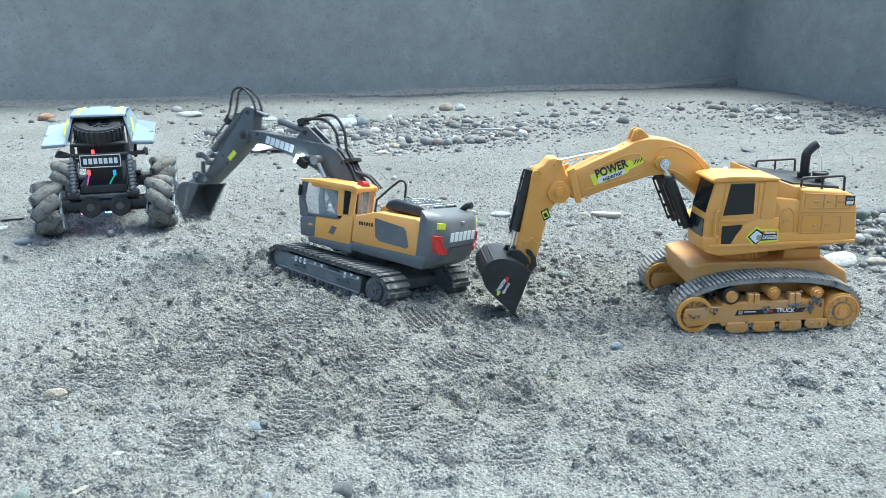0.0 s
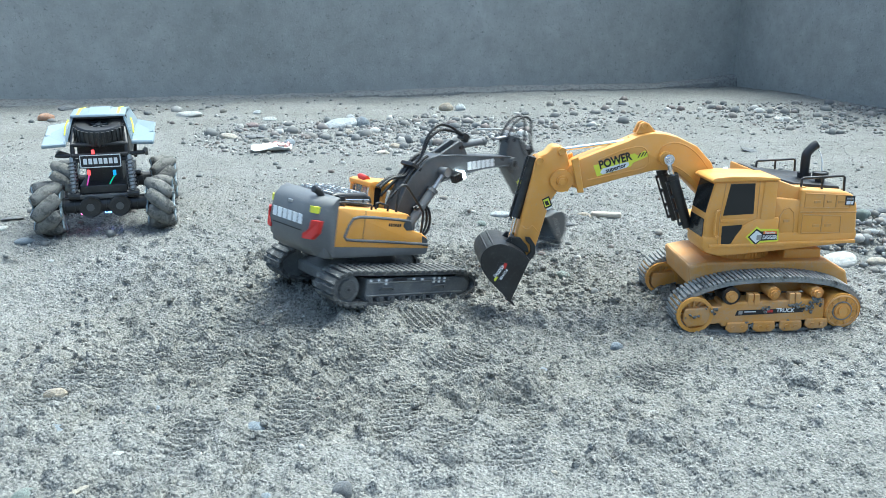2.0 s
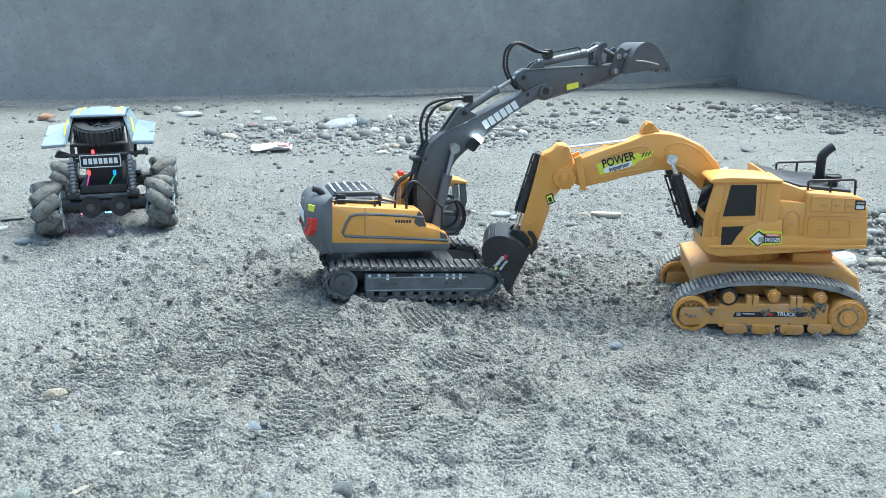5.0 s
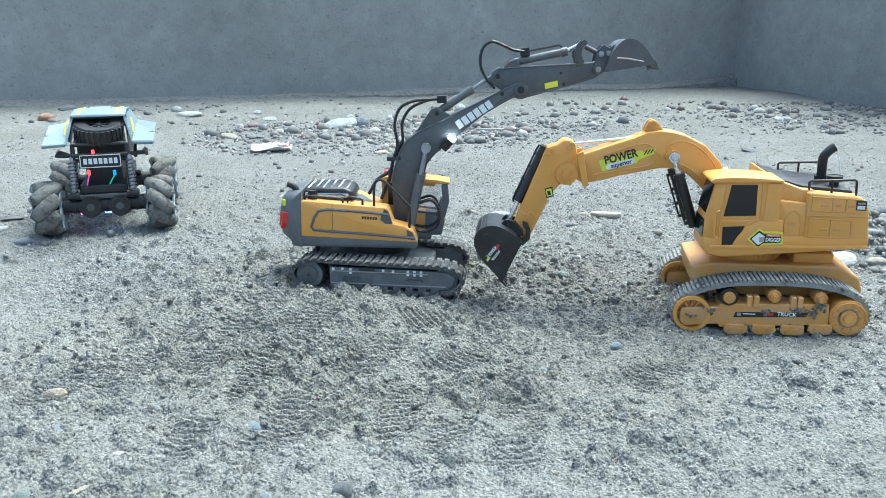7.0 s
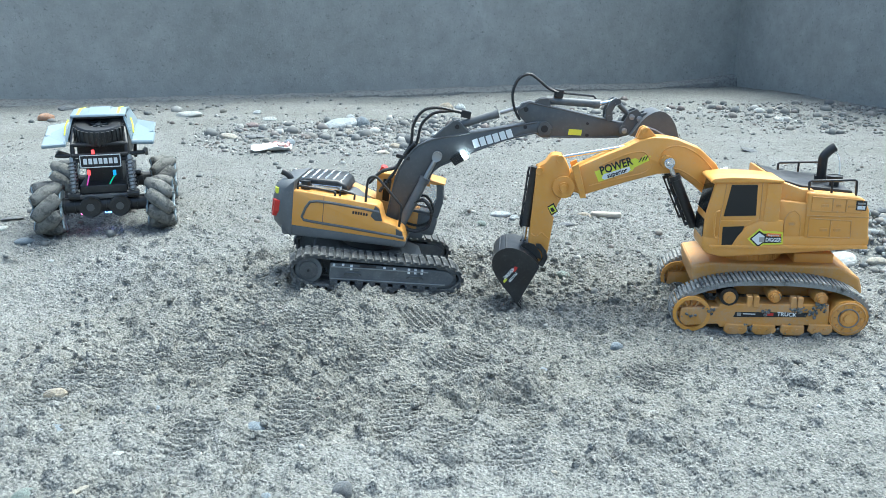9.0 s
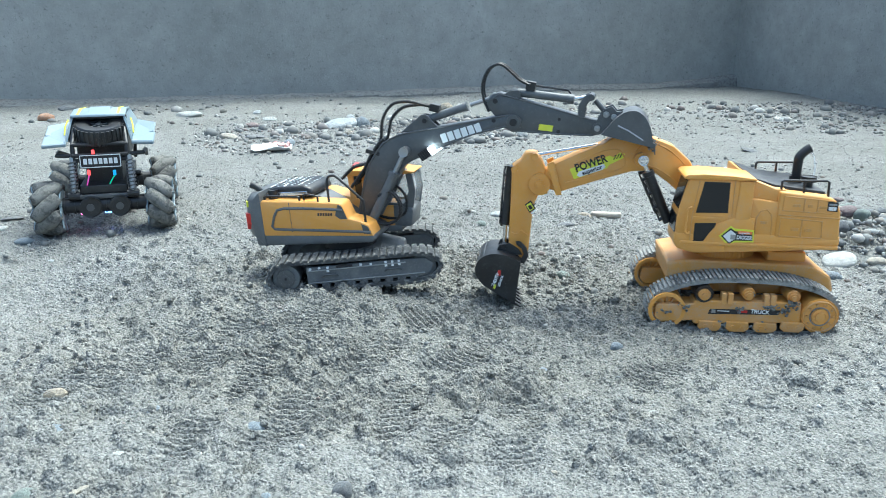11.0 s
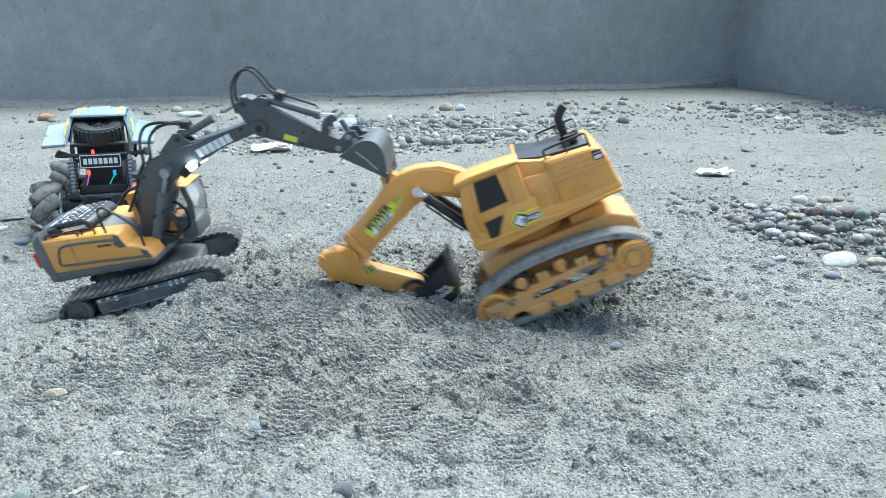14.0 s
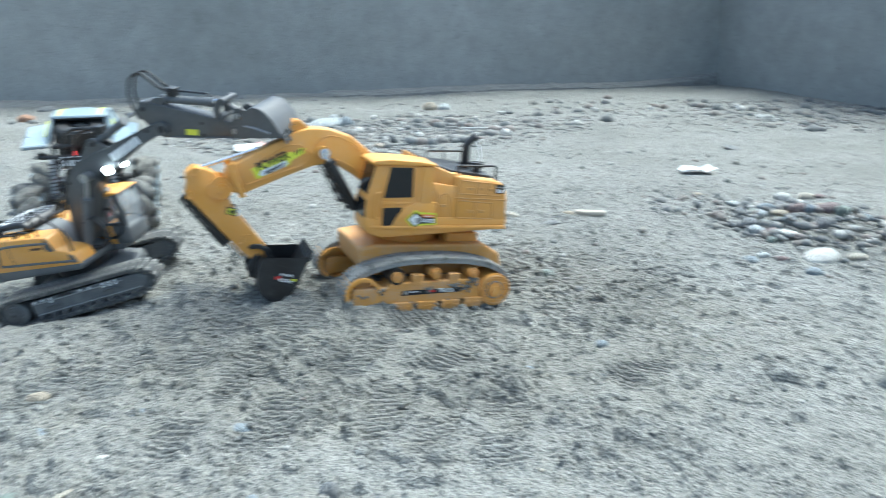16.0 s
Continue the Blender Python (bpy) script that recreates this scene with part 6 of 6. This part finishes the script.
def build_gravel(name, label, spots, seed, size, material):
    """Loose grit as one object: spots are (x, y, reach in x, reach in y, how many)."""
    rs = np.random.RandomState(seed)
    t = (1 + 5 ** 0.5) / 2
    base = np.array([(-1, t, 0), (1, t, 0), (-1, -t, 0), (1, -t, 0), (0, -1, t), (0, 1, t), (0, -1, -t), (0, 1, -t), (t, 0, -1), (t, 0, 1), (-t, 0, -1), (-t, 0, 1)]) / 1.9
    tri = np.array([(0, 11, 5), (0, 5, 1), (0, 1, 7), (0, 7, 10), (0, 10, 11), (1, 5, 9), (5, 11, 4), (11, 10, 2), (10, 7, 6), (7, 1, 8),
                    (3, 9, 4), (3, 4, 2), (3, 2, 6), (3, 6, 8), (3, 8, 9), (4, 9, 5), (2, 4, 11), (6, 2, 10), (8, 6, 7), (9, 8, 1)])
    xs, ys = [], []
    for x, y, rx, ry, n in spots:
        a, r = rs.rand(n) * 2 * np.pi, rs.rand(n) ** 0.5
        xs.append(x + rx * r * np.cos(a)), ys.append(y + ry * r * np.sin(a))
    x, y = np.concatenate(xs), np.concatenate(ys)
    n = len(x)
    s = size[0] * (size[1] / size[0]) ** (rs.rand(n) ** 2.2)
    z = height(x, y) + s * 0.15 + bump2d(x, y, 0.640, 1.245, 0.09, 0.10, 0.028)
    a = rs.rand(n) * 2 * np.pi
    v = base[None] * (1 + 0.35 * (rs.rand(n, 12, 1) - 0.5)) * np.stack([np.ones(n), 0.6 + 0.4 * rs.rand(n), 0.55 + 0.4 * rs.rand(n)], -1)[:, None]
    v = v * s[:, None, None]
    c, sn = np.cos(a)[:, None], np.sin(a)[:, None]
    v = np.stack([v[..., 0] * c - v[..., 1] * sn + x[:, None], v[..., 0] * sn + v[..., 1] * c + y[:, None], v[..., 2] + z[:, None]], -1).reshape(-1, 3)
    f = (tri[None] + (np.arange(n) * 12)[:, None, None]).reshape(-1)
    me = bpy.data.meshes.new(name)
    me.vertices.add(len(v))
    me.vertices.foreach_set("co", v.ravel())
    me.loops.add(len(f))
    me.loops.foreach_set("vertex_index", f.astype(np.int32))
    me.polygons.add(len(f) // 3)
    me.polygons.foreach_set("loop_start", np.arange(0, len(f), 3, dtype=np.int32))
    me.update(calc_edges=True)
    me.materials.append(material)
    tagged(new(name, me), label, "gravel", kind="stuff")


build_gravel("gravel", "mixed grey gravel strewn over the sand", [
    (-0.25, 2.30, 0.50, 0.36, 2300), (0.15, 2.45, 0.35, 0.30, 900), (0.3, 2.9, 1.4, 0.6, 1100), (-0.9, 2.5, 0.7, 0.45, 200), (1.35, 2.75, 0.42, 0.45, 900), (0.9, 2.75, 0.5, 0.4, 300),
    (-0.70, 1.25, 0.22, 0.20, 160), (0.2, 1.55, 0.9, 0.6, 500), (0.72, 1.05, 0.14, 0.12, 90)], 5, (0.0016, 0.0085), STONE)
build_gravel("rubble", "larger mixed stones lying in the gravel", [
    (-0.22, 2.36, 0.46, 0.26, 210), (0.20, 2.62, 0.50, 0.22, 90), (1.35, 2.75, 0.42, 0.42, 190), (0.75, 3.05, 0.45, 0.25, 60), (-0.95, 2.75, 0.5, 0.3, 30)], 15, (0.006, 0.024), STONE)
build_gravel("heap_gravel", "small mixed pebbles heaped on the sand", [(0.62, 1.26, 0.15, 0.15, 420), (0.50, 1.40, 0.10, 0.10, 70)], 6, (0.003, 0.0125), STONE)
build_gravel("grit", "fine pale and dark grit on the sand", [
    (0.0, 0.75, 0.55, 0.35, 700), (0.1, 1.3, 0.9, 0.5, 6500), (0.1, 2.1, 1.4, 0.8, 12000), (0.45, 0.85, 0.3, 0.3, 900)], 8, (0.0008, 0.0034), STONE)


def build_clods():
    """Crumbs of damp sand thrown up by the tracks."""
    build_gravel("sand_clods", "crumbly clods of damp sand", [(-0.12, 0.86, 0.34, 0.16, 450), (0.12, 1.04, 0.24, 0.13, 1500), (0.10, 0.93, 0.16, 0.06, 300), (-0.30, 0.80, 0.2, 0.2, 420), (0.05, 0.70, 0.4, 0.16, 200), (-0.30, 1.10, 0.25, 0.12, 260)], 21, (0.0012, 0.0062), SAND)


build_clods()


def build_scrap(name, x, y, w, d, seed, material, label):
    """A crumpled bit of rubbish, thin but not flat."""
    bm = bmesh.new()
    rnd = random.Random(seed)
    n = 7
    grid = [[bm.verts.new((x + w * (i / n - 0.5) * (1 + 0.3 * rnd.random()), y + d * (j / 4 - 0.5) * (1 + 0.5 * rnd.random()), float(broad(x, y)) + 0.004 + rnd.random() * d * 0.45)) for i in range(n + 1)] for j in range(5)]
    for j in range(4):
        for i in range(n):
            bm.faces.new((grid[j][i], grid[j][i + 1], grid[j + 1][i + 1], grid[j + 1][i]))
    ob = part(name, bm, material)
    sol = ob.modifiers.new("thickness", "SOLIDIFY")
    sol.thickness = 0.0012
    return tagged(ob, label, "litter")


PINK = painted("faded_pink_paper", (0.62, 0.34, 0.32), 0.7, 0.4)
build_scrap("plastic_scrap", -0.440, 2.03, 0.085, 0.035, 3, WHITE, "crumpled white plastic scrap on the sand")
build_scrap("paper_scrap", -0.425, 2.07, 0.045, 0.030, 6, PINK, "faded pink torn paper scrap on the sand")
build_scrap("plastic_scrap", 0.592, 1.72, 0.062, 0.030, 9, WHITE, "crumpled white plastic scrap beside pebbles")
bm = box(-0.045, 0.045, -0.004, 0.004, 0, 0.007, 0.002)
bm.transform(Matrix.Translation((0.145, 2.39, 0.004)) @ Matrix.Rotation(radians(-6), 4, "Z"))
tagged(part("stick", bm, STONE_MATS["white"]), "thin pale stick lying on the sand", "stick")
bm = box(-0.026, 0.026, -0.007, 0.007, 0, 0.009, 0.003)
bm.transform(Matrix.Translation((0.284, 1.352, 0.002)) @ Matrix.Rotation(radians(-10), 4, "Z"))
tagged(part("shard", bm, STONE_MATS["cream"]), "pale broken tile shard lying on the sand", "shard")


# ---- what moves ----
# seconds; x, y, z; yaw, pitch, roll; slew, boom, stick, bucket
OCHRE_ROWS_1 = [
    (0, 0.360, 0.917, -0.001, 181.4, -0.9, 0.4, 3.1, 2.7, -3.9, 11.1),
    (0.5, 0.360, 0.917, -0.001, 181.4, -0.9, 0.4, 3.1, 2.2, -10.5, 24.1),
    (1, 0.360, 0.917, -0.001, 181.4, -0.9, 0.4, 3.1, 1.6, -4.2, 11.5),
    (1.5, 0.360, 0.917, -0.001, 181.4, -0.9, 0.4, 3.1, 6.0, -4.1, 7.8),
    (2, 0.360, 0.917, -0.001, 181.4, -0.9, 0.4, 3.1, 6.6, -5.0, 11.9),
    (2.5, 0.360, 0.917, -0.001, 181.4, -0.9, 0.4, 3.1, 6.6, -5.0, 11.9),
    (3, 0.360, 0.917, -0.001, 181.4, -0.9, 0.4, 3.1, 6.4, -4.7, 11.7),
    (3.5, 0.360, 0.917, -0.001, 181.4, -0.9, 0.4, 3.1, 6.4, -4.8, 12.7),
]
OCHRE_ROWS_2 = [
    (4, 0.369, 0.911, -0.001, 172.6, -1.5, -0.0, 3.7, 6.5, -3.2, 16.5),
    (6.5, 0.372, 0.908, -0.001, 171.2, -1.2, 0.0, 3.6, 6.0, -3.6, 6.9),
    (7, 0.372, 0.908, -0.001, 171.2, -1.2, 0.0, 3.6, 7.6, 3.2, 4.2),
    (7.5, 0.372, 0.908, -0.001, 171.2, -1.2, 0.0, 3.6, 7.1, -0.3, 12.3),
    (8, 0.372, 0.908, -0.001, 171.2, -1.2, 0.0, 3.6, 2.6, -3.2, 11.4),
    (8.5, 0.372, 0.908, -0.001, 171.2, -1.2, 0.0, 3.6, 2.9, -7.6, 19.9),
    (9, 0.372, 0.908, -0.001, 171.2, -1.2, 0.0, 3.6, 3.0, -9.0, 24.4),
    (11.3, 0.325, 0.917, 0.000, 174.9, 1.6, -0.3, -0.5, -0.2, -13.5, -0.5),
]
OCHRE_ROWS_3 = [
    (11.5, 0.292, 0.917, 0.001, 175.9, 2.5, -0.1, 0.5, -1.6, -25.1, 2.4),
    (12, 0.212, 0.924, -0.003, 179.6, -0.5, -0.7, 0.2, -2.4, -45.2, -33.1),
    (12.5, 0.209, 0.917, 0.001, 179.8, -2.4, -0.8, -1.5, -1.5, -40.2, -43.2),
    (13, 0.228, 0.901, 0.036, 176.0, -28.2, -0.0, -0.5, 17.4, -47.9, -49.5),
    (13.2, 0.237, 0.918, 0.042, 178.0, -36.0, 0.2, 1.2, 10.8, -63.1, -56.4),
    (13.5, 0.238, 0.903, 0.051, 175.1, -40.4, 0.3, 0.6, 10.8, -67.5, -61.3),
    (14, 0.148, 0.931, 0.030, 177.2, -23.3, -1.0, 0.1, -4.2, -63.4, -55.3),
    (14.5, 0.071, 0.956, 0.015, 194.8, -10.5, 2.1, -1.5, -4.7, -55.1, -59.9),
]
OCHRE_ROWS_4 = [
    (15, 0.040, 0.961, 0.013, 193.6, -6.5, 0.5, -1.6, -4.6, -51.9, -54.8),
    (15.5, -0.018, 0.954, 0.007, 199.5, 4.8, 0.1, -2.4, -4.3, -50.4, -38.6),
    (16, -0.030, 0.960, 0.006, 200.8, 5.4, -0.5, -1.6, -4.1, -51.1, -45.7),
]
OCHRE_ROWS = OCHRE_ROWS_1 + OCHRE_ROWS_2 + OCHRE_ROWS_3 + OCHRE_ROWS_4
SLATE_ROWS_1 = [
    (0, -0.095, 0.969, -0.007, 141.3, 2.8, 9.5, 7.0, -24.0, -31.2, -13.9),
    (0.5, -0.083, 0.930, 0.003, 129.5, 1.8, 7.4, 1.7, -26.0, -26.6, -54.9),
    (1, -0.084, 0.967, -0.003, 103.0, -1.6, 6.2, 9.8, -25.0, -53.3, -34.7),
    (1.5, -0.088, 0.967, -0.003, 73.0, -5.8, 3.6, 5.2, -24.2, -53.9, -21.9),
    (2, -0.099, 0.928, 0.005, 38.6, -10.0, -0.2, 4.5, -21.7, -29.4, 3.5),
    (2.5, -0.088, 0.934, 0.003, 23.5, -9.1, -3.7, 6.9, -21.8, -23.7, -35.3),
    (3, -0.081, 0.946, 0.002, 14.5, -7.4, -3.8, 3.8, -22.9, -22.2, -36.1),
    (3.5, -0.058, 0.943, 0.005, 16.0, -6.2, -2.5, 4.0, -16.7, -20.6, -20.8),
]
SLATE_ROWS_2 = [
    (3.7, -0.055, 0.958, 0.003, 13.4, -4.1, -1.6, 4.7, -11.0, -5.0, -16.9),
    (4, -0.055, 0.944, 0.004, 14.1, -4.7, -2.6, 4.4, 2.0, 4.5, -2.5),
    (6.3, -0.064, 0.994, -0.001, 0.8, 0.4, -1.3, 5.1, 2.9, 5.9, -2.8),
    (6.5, -0.082, 0.999, -0.002, -0.6, -1.6, -1.2, 4.6, 2.9, 5.4, -2.9),
    (7, -0.083, 0.990, -0.002, -4.7, -1.0, -3.0, 4.9, 3.8, 4.3, -2.2),
    (7.5, -0.087, 0.983, 0.004, -0.8, -2.5, -1.5, -0.4, 3.8, 7.0, -3.1),
    (8, -0.101, 0.996, 0.004, 7.1, -6.2, -0.3, -9.8, 7.7, 7.3, -3.7),
    (8.5, -0.101, 0.996, 0.004, 7.1, -6.2, -0.3, -9.8, 6.7, 7.3, -3.0),
]
SLATE_ROWS_3 = [
    (8.75, -0.101, 0.996, 0.004, 7.1, -6.2, -0.3, -9.8, -7.9, 5.2, -4.3),
    (9, -0.101, 0.996, 0.004, 7.1, -6.2, -0.3, -9.8, -7.9, 5.2, -4.3),
    (11.3, -0.120, 0.987, 0.008, 2.1, 7.1, -1.8, -15.4, -18.0, 0.3, -10.1),
    (11.5, -0.145, 0.999, 0.009, 4.2, 8.3, -2.0, -15.5, -18.0, -1.8, -13.1),
    (12, -0.193, 1.004, 0.006, 4.2, 12.4, -4.4, -17.0, -18.0, -16.8, -13.8),
    (12.5, -0.246, 1.013, -0.002, 4.7, 14.3, -5.0, -17.1, -16.3, -18.0, -4.7),
    (13, -0.290, 1.011, -0.011, 3.8, 15.1, -2.5, -14.9, -17.2, -16.7, -4.7),
    (13.5, -0.334, 1.012, -0.012, 3.1, 10.1, 1.8, -13.1, -19.1, -16.7, -3.6),
]
SLATE_ROWS_4 = [
    (14, -0.379, 1.015, -0.023, 3.8, 14.9, 5.8, -13.6, -17.5, -16.7, -7.3),
    (14.5, -0.428, 1.028, -0.031, 4.2, 15.2, 4.3, -16.4, -17.1, -9.9, 3.9),
    (15, -0.442, 1.034, -0.034, 3.0, 15.0, 4.2, -19.6, -16.1, -6.4, 6.3),
    (15.5, -0.461, 1.047, -0.039, 2.1, 14.5, 3.5, -18.8, -11.2, -7.9, 9.3),
    (16, -0.450, 1.044, -0.035, 2.0, 15.6, 4.0, -20.6, -13.4, -7.1, 5.4),
]
SLATE_ROWS = SLATE_ROWS_1 + SLATE_ROWS_2 + SLATE_ROWS_3 + SLATE_ROWS_4


def aim(p, q):
    """Pose at p, turned in the x-z plane so that +x points to q."""
    d = q - p
    return Matrix.Translation(p) @ turn_up(math.degrees(math.atan2(d.z, d.x)))


def key_machine(machine, rows, B, A, K, ram_foot, ram_pin, stick_foot, stick_pin):
    root, house, boom, arm, bucket, rams, stick_ram = machine
    keyed = {house: [], boom: [], arm: [], bucket: [], root: []}
    extra = [[] for _ in range(6)]
    for t, x, y, z, yaw, pitch, roll, slew, b, s, k in rows:
        turn = Matrix.Rotation(radians(slew), 4, "Z")
        to_b = Matrix.Translation(B) @ turn_up(b)
        to_a = to_b @ Matrix.Translation(A - B) @ turn_up(s)
        to_k = to_a @ Matrix.Translation(K - A) @ turn_up(k)
        keyed[root].append((t, pose(x, y, z, roll, -pitch, yaw)))
        keyed[house].append((t, turn))
        for ob, m in ((boom, to_b), (arm, to_a), (bucket, to_k)):
            keyed[ob].append((t, turn @ m))
        for j, (ry, _, _) in enumerate(rams):
            foot, pin = Vector(ram_foot) + Vector((0, ry, 0)), to_b @ (Vector(ram_pin) - B) + Vector((0, ry, 0))
            extra[2 * j].append((t, turn @ aim(foot, pin)))
            extra[2 * j + 1].append((t, turn @ aim(pin, foot)))
        foot, pin = to_b @ (Vector(stick_foot) - B), to_a @ (Vector(stick_pin) - A)
        extra[4].append((t, turn @ aim(foot, pin)))
        extra[5].append((t, turn @ aim(pin, foot)))
    for ob, r in keyed.items():
        walk(ob, r)
    moving = [rams[0][1], rams[0][2], rams[1][1], rams[1][2], *stick_ram]
    for ob, r in zip(moving, extra):
        walk(ob, r)


def motions():
    key_machine(OCHRE, OCHRE_ROWS, YB, YA, YK, (0.078, 0, 0.112), (0.113, 0, 0.181), (0.150, 0, 0.196), (0.230, 0, 0.178))
    key_machine(SLATE, SLATE_ROWS, GB, GA, GK, (0.040, 0, 0.090), (0.064, 0, 0.185), (0.079, 0, 0.226), (0.154, 0, 0.272))


motions()
